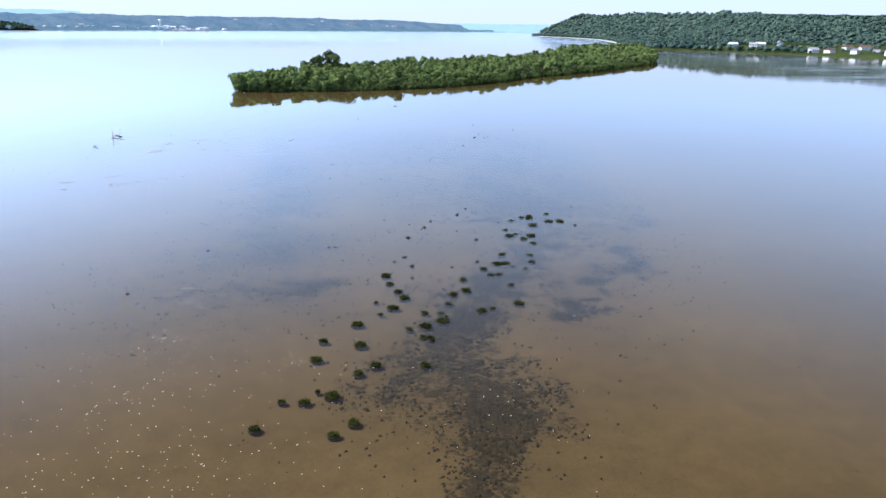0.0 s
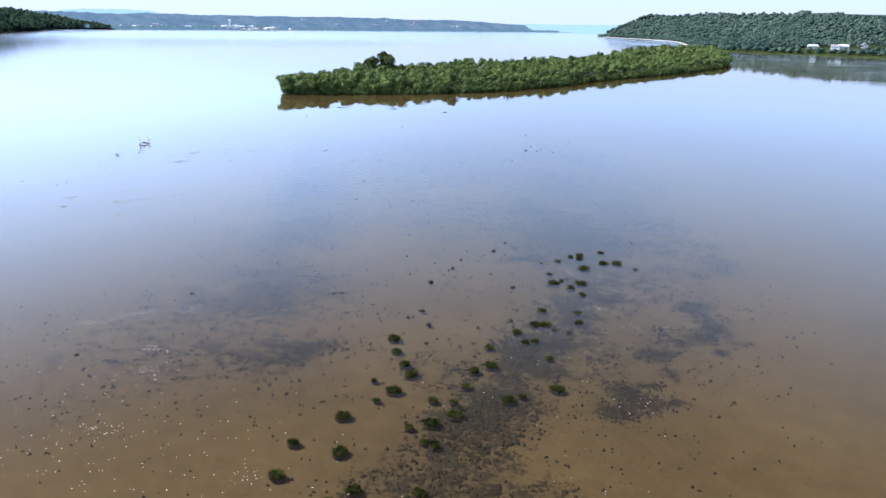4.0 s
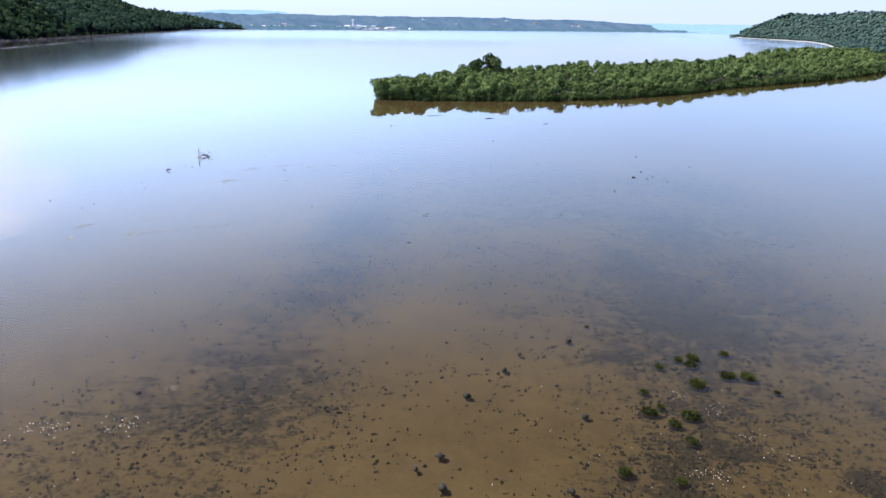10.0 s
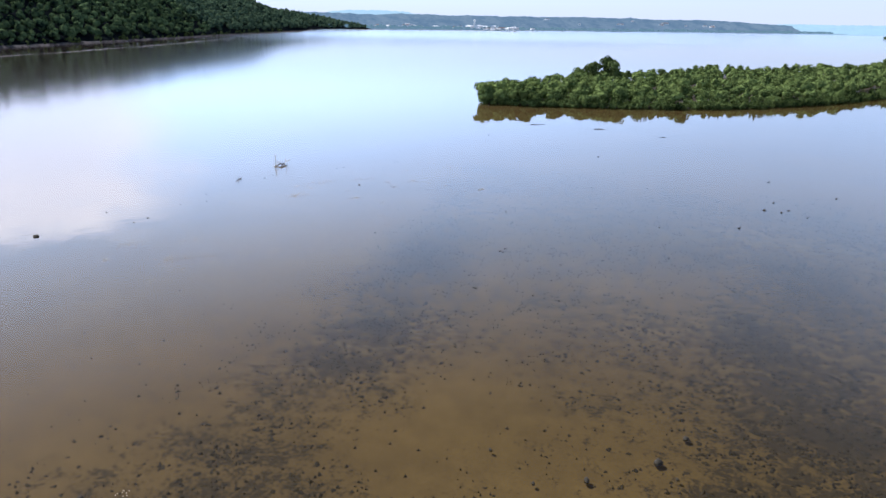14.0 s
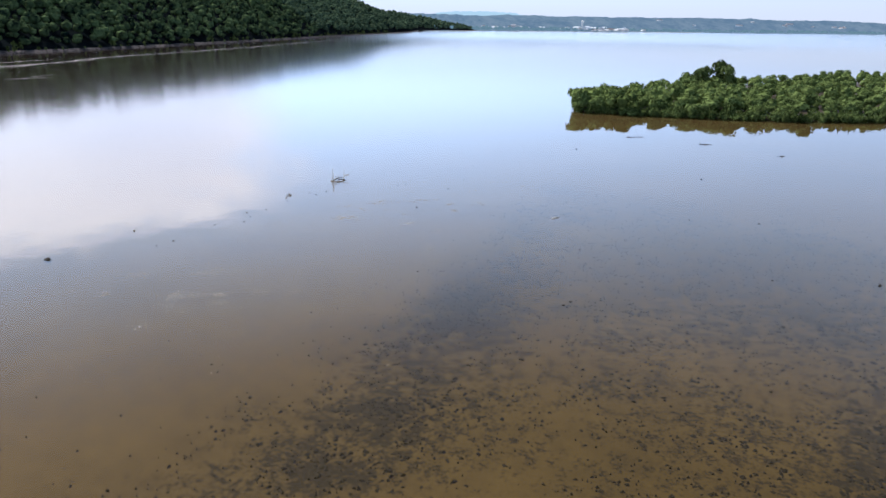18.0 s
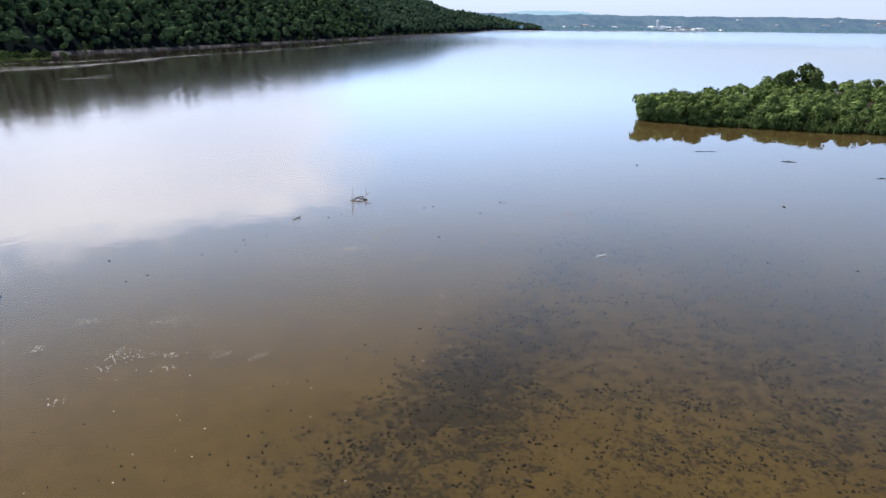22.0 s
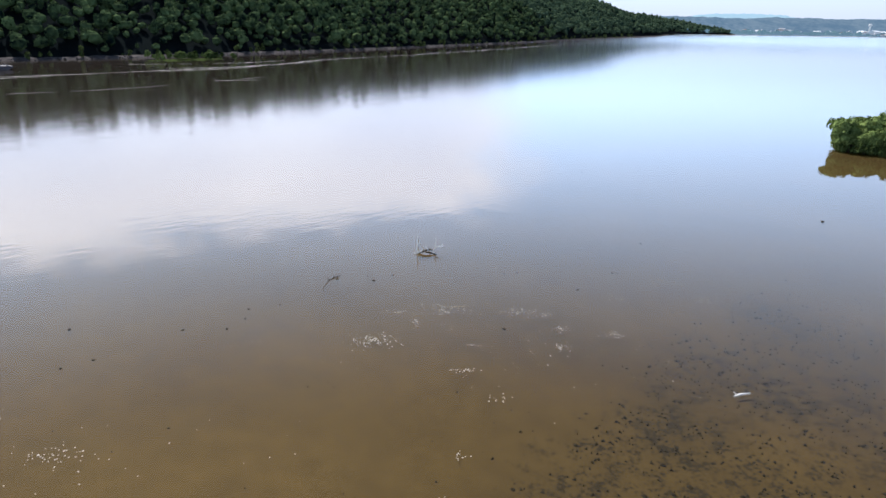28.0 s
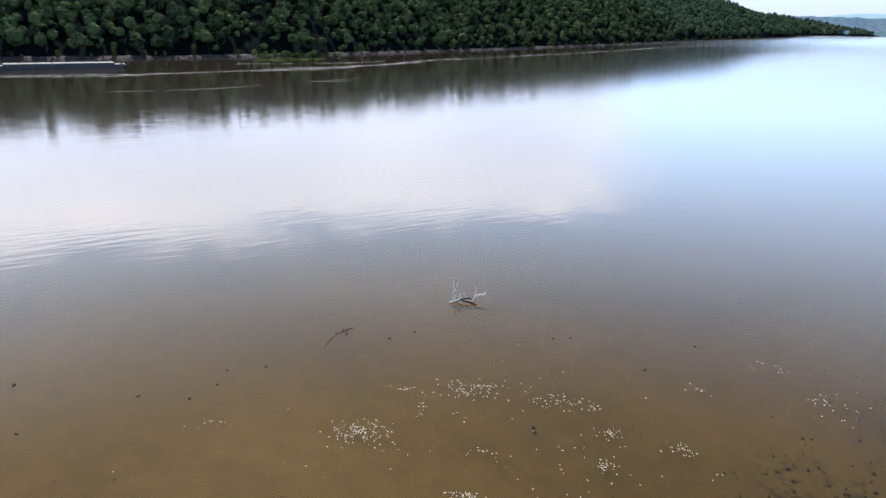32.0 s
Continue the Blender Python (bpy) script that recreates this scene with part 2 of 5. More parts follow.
def bed_look(n):
    p = place(n)
    a, b, c = n.noise(p, 0.05, 4.0), n.noise(p, 0.5, 4.0, 0.6), n.noise(p, 4.0, 4.0, 0.6)
    fac = n.math("ADD", n.math("MULTIPLY", a, 0.5), n.math("ADD", n.math("MULTIPLY", b, 0.32), n.math("MULTIPLY", c, 0.18)))
    silt = n.ramp(fac, [(0.32, (0.064, 0.0465, 0.020)), (0.52, (0.096, 0.0705, 0.031)), (0.7, (0.126, 0.094, 0.043))])
    # light lost in deeper water, painted into the silt: darker, more ochre towards the island
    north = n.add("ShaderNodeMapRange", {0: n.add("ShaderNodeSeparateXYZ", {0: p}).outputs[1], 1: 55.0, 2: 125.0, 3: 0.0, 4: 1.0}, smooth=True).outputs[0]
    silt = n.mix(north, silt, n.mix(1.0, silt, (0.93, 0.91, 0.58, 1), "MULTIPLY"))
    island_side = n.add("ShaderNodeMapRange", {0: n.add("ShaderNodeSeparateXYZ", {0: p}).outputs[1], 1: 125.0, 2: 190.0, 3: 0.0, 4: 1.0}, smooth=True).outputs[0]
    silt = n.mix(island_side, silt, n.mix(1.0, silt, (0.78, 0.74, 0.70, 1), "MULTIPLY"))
    # a dark film of algae where the weed grows
    weed = n.add("ShaderNodeAttribute").outputs["Fac"]
    weed.node.attribute_name = "weed"
    near_weed = n.add("ShaderNodeMapRange", {0: weed, 1: 0.02, 2: 0.30, 3: 0.0, 4: 1.0}).outputs[0]
    spots = n.math("ADD", n.math("MULTIPLY", n.math("SUBTRACT", n.noise(p, 0.8, 5.0, 0.7), 0.5), 2.4), n.math("MULTIPLY", n.math("SUBTRACT", n.noise(p, 2.8, 4.0, 0.66), 0.5), 2.0))
    spots = n.math("MULTIPLY", spots, n.math("ADD", n.math("MULTIPLY", near_weed, 0.75), 0.25))
    cover = n.add("ShaderNodeMapRange", {0: n.math("ADD", weed, spots), 1: 0.28, 2: 0.96, 3: 0.0, 4: 0.90}, smooth=True).outputs[0]
    thin = n.add("ShaderNodeMapRange", {0: weed, 1: 0.05, 2: 0.9, 3: 0.0, 4: 0.30}).outputs[0]
    mat = n.add("ShaderNodeMapRange", {0: weed, 1: 0.80, 2: 0.98, 3: 0.0, 4: 0.90}, smooth=True).outputs[0]
    cover = n.math("MAXIMUM", n.math("MAXIMUM", cover, thin), mat)
    return principled(n, n.mix(cover, silt, (0.0150, 0.0125, 0.0075, 1)), 0.95, b, 0.3, 0.1)


M = dict(
    water=material("water", water_look),
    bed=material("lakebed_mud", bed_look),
    weed=material("drowned_weed", rough_stuff((0.008, 0.007, 0.004), (0.036, 0.030, 0.015), 0.8, 0.9)),
    mud=material("wet_mud", rough_stuff((0.022, 0.016, 0.009), (0.07, 0.05, 0.03), 0.3, 0.6)),
    lump=material("root_mud", rough_stuff((0.010, 0.009, 0.006), (0.03, 0.025, 0.015), 3.0, 0.8)),
    blade=material("sedge_blade", leaves((0.006, 0.008, 0.003), (0.040, 0.050, 0.010), 2.5)),
    shell=material("bleached_shell", rough_stuff((0.30, 0.27, 0.21), (0.58, 0.54, 0.45), 6.0, 0.7)),
    drift=material("driftwood", rough_stuff((0.52, 0.50, 0.46), (0.86, 0.84, 0.79), 5.0, 0.85)),
    bark=material("bark", rough_stuff((0.03, 0.024, 0.018), (0.10, 0.08, 0.06), 2.0, 0.95)),
    wet_wood=material("wet_wood", rough_stuff((0.012, 0.010, 0.008), (0.05, 0.04, 0.032), 4.0, 0.6)),
    willow=material("willow_leaf", leaves((0.012, 0.025, 0.008), (0.162, 0.216, 0.068), 0.10, 0.0, 0.10)),
    # the oak's navy-black dark end puts hazy shadow into the random leaf tone
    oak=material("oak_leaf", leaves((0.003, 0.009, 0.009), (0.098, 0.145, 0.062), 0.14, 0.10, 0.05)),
    bank_leaf=material("bank_leaf", leaves((0.010, 0.022, 0.008), (0.125, 0.165, 0.055), 0.2)),
    # oak leaf copies made paler and bluer: distance haze is put into their colour
    hazed_end_oak=material("hazed_end_oak_leaf", leaves((0.012, 0.028, 0.024), (0.105, 0.155, 0.085), 0.10)),
    hazed_oak=material("hazed_oak_leaf", leaves((0.030, 0.058, 0.056), (0.108, 0.158, 0.112), 0.05)),
    # near-black navy: the shade between the bluff's crowns is painted into this soil
    soil=material("shade_dark_hill_soil", rough_stuff((0.004, 0.006, 0.008), (0.009, 0.012, 0.012), 0.05, 1.0, spec=0.0)),
    # paler bluish far soil: haze over the gaps between crowns put into its colour
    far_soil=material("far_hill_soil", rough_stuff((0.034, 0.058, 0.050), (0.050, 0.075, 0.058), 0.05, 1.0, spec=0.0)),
    meadow=material("meadow_grass", rough_stuff((0.05, 0.075, 0.02), (0.075, 0.095, 0.03), 0.05, 1.0, spec=0.0)),
    rough_grass=material("rough_grass", rough_stuff((0.022, 0.035, 0.012), (0.055, 0.07, 0.024), 0.04, 1.0, spec=0.0)),
    rock=material("bank_stone", rough_stuff((0.035, 0.033, 0.034), (0.125, 0.115, 0.112), 0.25, 0.9, spec=0.0)),
    pale_rock=material("pale_stone", rough_stuff((0.22, 0.22, 0.21), (0.50, 0.49, 0.47), 0.1, 0.9)),
    white=material("white_siding", rough_stuff((0.62, 0.62, 0.60), (0.80, 0.80, 0.78), 0.3, 0.6, 0.1)),
    roof_grey=material("grey_roof", rough_stuff((0.22, 0.22, 0.23), (0.40, 0.40, 0.42), 0.3, 0.7, 0.1)),
    roof_brown=material("brown_roof", rough_stuff((0.10, 0.06, 0.045), (0.20, 0.13, 0.10), 0.3, 0.8, 0.1)),
    roof_white=material("white_metal_roof", rough_stuff((0.66, 0.68, 0.70), (0.82, 0.84, 0.85), 0.3, 0.4, 0.1)),
    glass=material("window_glass", lambda n: principled(n, (0.03, 0.035, 0.04, 1), 0.08)),
    steel=material("barge_steel", rough_stuff((0.045, 0.045, 0.055), (0.09, 0.09, 0.11), 0.25, 0.7, 0.15)),
    deck=material("barge_cover", rough_stuff((0.16, 0.17, 0.16), (0.26, 0.27, 0.25), 0.3, 0.8, 0.15)),
    foam=material("foam", rough_stuff((0.30, 0.29, 0.26), (0.60, 0.59, 0.55), 0.3, 0.9)),
)


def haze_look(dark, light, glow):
    """Far land seen through kilometres of air: the haze is added as a bluish emission."""
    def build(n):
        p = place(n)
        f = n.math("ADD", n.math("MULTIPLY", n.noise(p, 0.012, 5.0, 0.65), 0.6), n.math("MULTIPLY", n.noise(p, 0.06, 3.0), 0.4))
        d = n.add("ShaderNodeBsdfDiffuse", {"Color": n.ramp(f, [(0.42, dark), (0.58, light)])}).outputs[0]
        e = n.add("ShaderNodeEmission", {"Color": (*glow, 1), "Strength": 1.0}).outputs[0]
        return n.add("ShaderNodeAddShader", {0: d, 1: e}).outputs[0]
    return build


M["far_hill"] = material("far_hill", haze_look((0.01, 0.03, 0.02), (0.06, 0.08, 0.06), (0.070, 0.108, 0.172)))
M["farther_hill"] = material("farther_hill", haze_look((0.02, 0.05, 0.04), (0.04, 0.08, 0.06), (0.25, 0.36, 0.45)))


# ---- mesh helpers ----
def mesh_of(name, verts, faces, mat, smooth=False):
    """A mesh from arrays: verts (n, 3), faces (m, 3) or (m, 4)."""
    verts, faces = np.asarray(verts, np.float32), np.asarray(faces, np.int32)
    me = bpy.data.meshes.new(name)
    k = faces.shape[1]
    me.vertices.add(len(verts)), me.loops.add(faces.size), me.polygons.add(len(faces))
    me.vertices.foreach_set("co", verts.ravel())
    me.loops.foreach_set("vertex_index", faces.ravel())
    me.polygons.foreach_set("loop_start", np.arange(0, faces.size, k, dtype=np.int32))
    me.polygons.foreach_set("loop_total", np.full(len(faces), k, np.int32))
    me.polygons.foreach_set("use_smooth", np.full(len(faces), smooth))
    me.materials.append(mat)
    me.update()
    me.validate()
    return me


def bm_mesh(name, bm, mat, smooth=False):
    me = bpy.data.meshes.new(name)
    bm.to_mesh(me)
    bm.free()
    me.materials.append(mat)
    if smooth:
        me.polygons.foreach_set("use_smooth", np.full(len(me.polygons), True))
    return me


def part(name, me, parent, label=""):
    ob = new(name, me)
    ob.parent = parent
    return tagged(ob, label)


def thing(name, label, category, group="", kind="", me=None):
    return tagged(new(name, me), label, category, group, kind)


def ball(detail):
    bm = bmesh.new()
    bmesh.ops.create_icosphere(bm, subdivisions=detail, radius=1.0)
    bm.verts.ensure_lookup_table()
    v = np.array([p.co[:] for p in bm.verts])
    f = np.array([[q.index for q in face.verts] for face in bm.faces])
    bm.free()
    return v, f


BALL1, BALL2 = ball(1), ball(2)
rng = np.random.default_rng(7)


def gather(pieces):
    """Joins (verts, faces) pieces into one pair of arrays."""
    vs, fs, at = [], [], 0
    for v, f in pieces:
        vs.append(v), fs.append(np.asarray(f) + at)
        at += len(v)
    return np.concatenate(vs), np.concatenate(fs)


def tube(points, radii, sides=6):
    """A tapered round limb along points."""
    pts = np.array(points, float)
    ways = np.gradient(pts, axis=0)
    ways /= np.linalg.norm(ways, axis=1)[:, None] + 1e-9
    rings = []
    for p, d, r in zip(pts, ways, radii):
        a = np.cross(d, (0.31, 0.9, 0.29))
        a /= np.linalg.norm(a)
        b = np.cross(d, a)
        turn = np.linspace(0, 2 * np.pi, sides, endpoint=False)[:, None]
        rings.append(p + r * (np.cos(turn) * a + np.sin(turn) * b))
    v = np.concatenate(rings + [pts[-1:] + ways[-1] * radii[-1]])
    f = []
    for i in range(len(pts) - 1):
        for j in range(sides):
            k = (j + 1) % sides
            f += [(i * sides + j, i * sides + k, i * sides + sides + k), (i * sides + j, i * sides + sides + k, i * sides + sides + j)]
    top = (len(pts) - 1) * sides
    f += [(top + j, top + (j + 1) % sides, len(v) - 1) for j in range(sides)]
    return v, np.array(f)


def wander(a, b, steps, bend, r):
    """A crooked line from a to b."""
    t = np.linspace(0, 1, steps)[:, None]
    p = np.array(a) * (1 - t) + np.array(b) * t
    p[1:-1] += r.normal(0, bend, (steps - 2, 3))
    return p


def cards(centres, normals, size, r, wide=0.7):
    """Small leaf sprays: kites lying on the given normals."""
    n = normals / (np.linalg.norm(normals, axis=1)[:, None] + 1e-9)
    a = np.cross(n, r.normal(size=n.shape))
    a /= np.linalg.norm(a, axis=1)[:, None] + 1e-9
    b = np.cross(n, a)
    s = (size * r.uniform(0.6, 1.35, len(n)))[:, None]
    v = np.stack([centres - a * s, centres + b * s * wide, centres + a * s * 0.9 - n * s * 0.25, centres - b * s * wide], 1).reshape(-1, 3)
    f = np.arange(len(n) * 4).reshape(-1, 4)
    return v, f


def crown(count, lobes, wide, tall, size, r, foot=0.25, dome=0.9):
    """A crown of leaf sprays on several lobes: unit radius wide, from foot*tall up to tall."""
    mid = tall * (1 + foot) / 2
    half = tall * (1 - foot) / 2
    c = r.normal(size=(lobes, 3))
    c *= (r.uniform(0.25, 0.72, lobes) / np.linalg.norm(c, axis=1))[:, None]
    c[0] = (0, 0, 0.45)
    rad = r.uniform(0.34, 0.52, lobes)
    pick = r.integers(0, lobes, count)
    d = r.normal(size=(count, 3))
    d /= np.linalg.norm(d, axis=1)[:, None]
    d[:, 2] = np.where(d[:, 2] < -0.45, -d[:, 2], d[:, 2])
    p = c[pick] + d * (rad[pick] * r.uniform(0.75, 1.08, count))[:, None]
    n = d * (1.5 - dome) + p * dome + r.normal(0, 0.30, d.shape)
    p = p * (wide, wide, half) + (0, 0, mid)
    return cards(p, n, size, r)


def shrubs(count, tall, wide, size, seed, leaf_count, lobes=7, dome=0.9, core=0.0):
    """Shapes of one kind of tree, to be repeated."""
    out = []
    for k in range(count):
        r = np.random.default_rng(seed + k)
        w, h = wide * r.uniform(0.85, 1.15), tall * r.uniform(0.9, 1.1)
        leafy = crown(leaf_count, lobes + k % 3, w, h, size, r, 0.25, dome)
        if core:
            # the dense heart of the crown
            v, f = BALL1
            v = v * (1 + r.uniform(-0.2, 0.2, (len(v), 1))) * (w * core, w * core, h * 0.40 * core) + (0, 0, h * 0.60)
            leafy = gather([(leafy[0], np.concatenate([leafy[1][:, :3], leafy[1][:, [0, 2, 3]]])), (v, f)])
        out.append(leafy)
    return out


def stand(shapes, spots, scales, r):
    """One mesh's arrays with a shape at each spot."""
    vs, fs, at = [], [], 0
    for p, s in zip(spots, scales):
        v, f = shapes[r.integers(len(shapes))]
        a = r.uniform(0, 6.28)
        c, d = math.cos(a), math.sin(a)
        w = v @ np.array([[c, d, 0], [-d, c, 0], [0, 0, 1]]) * (s * r.uniform(0.85, 1.15), s * r.uniform(0.85, 1.15), s * r.uniform(0.8, 1.2)) + p
        vs.append(w), fs.append(f + at)
        at += len(v)
    return np.concatenate(vs), np.concatenate(fs)


def spread(line, step):
    """Points along a polyline every step metres, with the way across (to the right of its run)."""
    line = np.array(line, float)
    seg = np.linalg.norm(np.diff(line[:, :2], axis=0), axis=1)
    run = np.r_[0, np.cumsum(seg)]
    s = np.arange(0, run[-1], step)
    p = np.stack([np.interp(s, run, line[:, k]) for k in range(line.shape[1])], 1)
    for _ in range(3):
        p[1:-1] = (p[:-2] + 2 * p[1:-1] + p[2:]) / 4
    d = np.gradient(p[:, :2], axis=0)
    d /= np.linalg.norm(d, axis=1)[:, None]
    return p, np.stack([d[:, 1], -d[:, 0]], 1), run[-1]


def strip_mesh(name, p, across, offsets, heights, mat, wobble=0.0, seed=0):
    """A sheet that runs along p, with rows at the given offsets and heights (arrays of len(p) or numbers)."""
    r = np.random.default_rng(seed)
    rows = []
    for o, h in zip(offsets, heights):
        xy = p[:, :2] + across * (np.asarray(o) + np.zeros(len(p)))[:, None]
        z = np.asarray(h) + np.zeros(len(p)) + (r.normal(0, wobble, len(p)) if wobble else 0)
        rows.append(np.c_[xy, z])
    n, m = len(p), len(rows)
    v = np.concatenate(rows)
    i, j = np.meshgrid(np.arange(n - 1), np.arange(m - 1))
    a = (j * n + i).ravel()
    return mesh_of(name, v, np.stack([a, a + 1, a + n + 1, a + n], 1), mat, True)


# ---- lakebed and water ----
def sheet(name, z, mat):
    g = np.array([-4990, -2000, -600, -200, 0, 200, 600, 2000, 4990], float)
    x, y = np.meshgrid(g, g)
    v = np.stack([x.ravel(), y.ravel(), np.full(x.size, z)], 1)
    i, j = np.meshgrid(np.arange(8), np.arange(8))
    a = (j * 9 + i).ravel()
    return mesh_of(name, v, np.stack([a, a + 1, a + 10, a + 9], 1), mat)


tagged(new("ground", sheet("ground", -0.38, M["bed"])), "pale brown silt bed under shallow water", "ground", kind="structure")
tagged(new("water", sheet("water", 0.0, M["water"])), "calm brown river water mirroring a pale sky", "water", kind="structure")


# ---- wooded bluffs ----
def fbm(x, y, scale, seed):
    return np.array([noise.fractal(Vector((a / scale, b / scale, seed)), 1.0, 2.0, 3) for a, b in zip(x, y)])


def bluff(name, label, line, foot, rise, ridge, back, seed, mat):
    """Hill land along a base line: flat as far as foot, up to the ridge height over rise metres, then level."""
    p, across, _ = spread([(*q, h) for q, h in zip(line, ridge)], 14.0)
    frac = np.array([0, 0.12, 0.3, 0.5, 0.7, 0.85, 1.0, 1.2])
    bend = fbm(p[:, 0], p[:, 1], 130, seed)
    offs, hs = [np.full(len(p), -2.0)], [np.full(len(p), -0.6)]
    for k, f in enumerate(frac):
        d = foot + rise * f * (1 + 0.25 * bend)
        h = 3 + (p[:, 2] - 3) * min(1.0, f) ** 0.85 * (1 + 0.10 * bend) if f > 0 else 2.2
        offs.append(d), hs.append(h + np.zeros(len(p)))
    offs.append(np.full(len(p), foot + rise * 1.6 + back)), hs.append(p[:, 2] * 1.05)
    me = strip_mesh(name, p, across, offs, hs, mat)
    tagged(new(name, me), label, "hill", kind="structure")
    return p, across, np.array(offs), np.array(hs)


def wood_spots(land, gap, start, end, r, keep=lambda x, y: True):
    """Tree spots over a bluff's slope between two shares of its depth."""
    p, across, offs, hs = land
    spots = []
    n = len(p)
    step = 14.0
    for i in range(n - 1):
        wide = offs[-2][i] - offs[1][i]
        for _ in range(max(1, int(step * wide * (end - start) / gap**2))):
            u, f = r.uniform(), offs[1][i] + wide * r.uniform(start, end)
            q = p[i, :2] * (1 - u) + p[i + 1, :2] * u + across[i] * f
            z = np.interp(f, offs[:, i], hs[:, i])
            if keep(*q):
                spots.append((*q, z))
    return np.array(spots)


near_line = [(-640, -320), (-560, -120), (-508, 60), (-490, 173), (-504, 272), (-526, 368), (-575, 505), (-660, 720), (-768, 980), (-935, 1420), (-1045, 1600), (-1030, 1720), (-1000, 1820)]
near_ridge = [56, 56, 56, 57, 56, 56, 57, 61, 65, 63, 46, 32, 14]
near_line_r = near_line[::-1]
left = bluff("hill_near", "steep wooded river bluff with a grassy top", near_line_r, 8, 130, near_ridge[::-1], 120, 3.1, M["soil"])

r = np.random.default_rng(11)
oaks = shrubs(9, 10.5, 4.3, 0.66, 100, 105, 6, 1.25, 0.80)
thin_oaks = shrubs(5, 9.0, 4.0, 1.3, 140, 30, 5, 1.3, 0.82)
near_spots = wood_spots(left, 7.0, 0.0, 1.0, r, lambda x, y: y < 900)
far_spots = wood_spots(left, 6.8, 0.02, 1.0, r, lambda x, y: y >= 900)


def open_top(q):
    """Grassy openings on the bluff top."""
    return (-740 < q[0] < -610 and 20 < q[1] < 330 and q[2] > 48 and fbm([q[0]], [q[1]], 40, 9.0)[0] > -0.15)


near_spots = np.array([q for q in near_spots if not open_top(q)])
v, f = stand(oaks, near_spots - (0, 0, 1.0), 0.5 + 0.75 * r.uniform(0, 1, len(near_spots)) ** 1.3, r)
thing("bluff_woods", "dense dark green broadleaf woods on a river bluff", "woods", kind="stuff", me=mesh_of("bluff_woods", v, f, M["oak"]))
v, f = stand(thin_oaks, far_spots - (0, 0, 1.0), r.uniform(0.7, 1.3, len(far_spots)), r)
thing("far_bluff_woods", "hazy green broadleaf woods where the bluff ends", "woods", kind="stuff", me=mesh_of("far_bluff_woods", v, f, M["hazed_end_oak"]))

# meadow on the bluff top
g = left[0]
sel = (g[:, 1] > -20) & (g[:, 1] < 380)
tagged(new("meadow", strip_mesh("meadow", g[sel], left[1][sel], [150, 190, 240, 300], [57.5, 59, 60, 60], M["meadow"], 0.3, 4)), "sunlit pale green meadow on the bluff top", "meadow", kind="structure")

# the stone bank with the railway bed at the bluff's foot
p, across, _ = spread(near_line_r, 6.0)
tagged(new("embankment", strip_mesh("embankment", p, across, [-2, -0.5, 1, 2.5, 5, 9], [-0.6, 0.1, 0.6, 1.15, 1.4, 1.9], M["rock"], 0.12, 2)), "grey stone railway embankment along the river", "embankment", kind="structure")


def stones(spots, sizes, r, flat=0.65):
    v, f = BALL1
    out = []
    for q, s in zip(spots, sizes):
        w = v * (1 + r.uniform(-0.28, 0.28, (len(v), 1)))
        a = r.uniform(0, 6.28)
        c, d = math.cos(a), math.sin(a)
        out.append((w @ np.array([[c, d, 0], [-d, c, 0], [0, 0, 1]]) * (s * r.uniform(0.7, 1.3), s * r.uniform(0.7, 1.3), s * flat) + q, f))
    return gather(out)


k = r.integers(0, len(p), 2600)
k = k[p[k, 1] < 1100]
o = r.uniform(-1.2, 3.0, len(k))
spots = np.c_[p[k, :2] + across[k] * o[:, None] + r.uniform(-3, 3, (len(k), 2)), np.interp(o, [-1.2, 3.0], [0.0, 1.2])]
v, f = stones(spots, r.uniform(0.3, 0.8, len(k)), r)
thing("riprap", "pale grey broken riprap stones on the bank", "rocks", kind="stuff", me=mesh_of("riprap", v, f, M["rock"]))


# ---- trees and shrubs as things ----
def limbs(tall, wide, r, count=4, girth=0.16):
    """A trunk that forks into limbs."""
    pieces = []
    fork = np.array((r.normal(0, 0.15), r.normal(0, 0.15), tall * 0.28))
    pieces.append(tube(wander((0, 0, -0.5), fork, 4, 0.05, r), [girth, girth * 0.85, girth * 0.75, girth * 0.65]))
    for i in range(count):
        a = 6.28 * i / count + r.uniform(-0.5, 0.5)
        tip = fork + (math.cos(a) * wide * 0.55, math.sin(a) * wide * 0.55, tall * r.uniform(0.35, 0.6))
        pieces.append(tube(wander(fork, tip, 4, 0.12, r), [girth * 0.55, girth * 0.42, girth * 0.3, girth * 0.12], 5))
    return gather(pieces)


def make_tree(name, label, group, tall, wide, size, count, mat, seed, foot=0.12, lobes=8):
    r = np.random.default_rng(seed)
    root = thing(name, label, "tree", group)
    v, f = limbs(tall, wide, r, 5, 0.025 * tall)
    part("trunk", mesh_of("trunk", v, f, M["bark"]), root)
    v, f = crown(count, lobes, wide, tall, size, r, foot)
    part("crown", mesh_of("crown", v, f, mat), root)
    return root


def repeat(kinds, spots, r, low=0.8, high=1.2):
    """Sets kinds at spots: each kind itself at its first spot, then copies. spots: x, y, z, scale."""
    used = set()
    for i, (x, y, z, s) in enumerate(spots):
        ob = kinds[i % len(kinds)]
        m = pose(x, y, z, 0, 0, r.uniform(0, 360)) @ Matrix.Diagonal((s * r.uniform(low, high), s * r.uniform(low, high), s * r.uniform(low, high), 1))
        if i % len(kinds) in used:
            copy_thing(ob, m)
        else:
            used.add(i % len(kinds))
            first[ob.name] = m
    for ob in kinds:
        ob.matrix_basis = first[ob.name]


first = {}
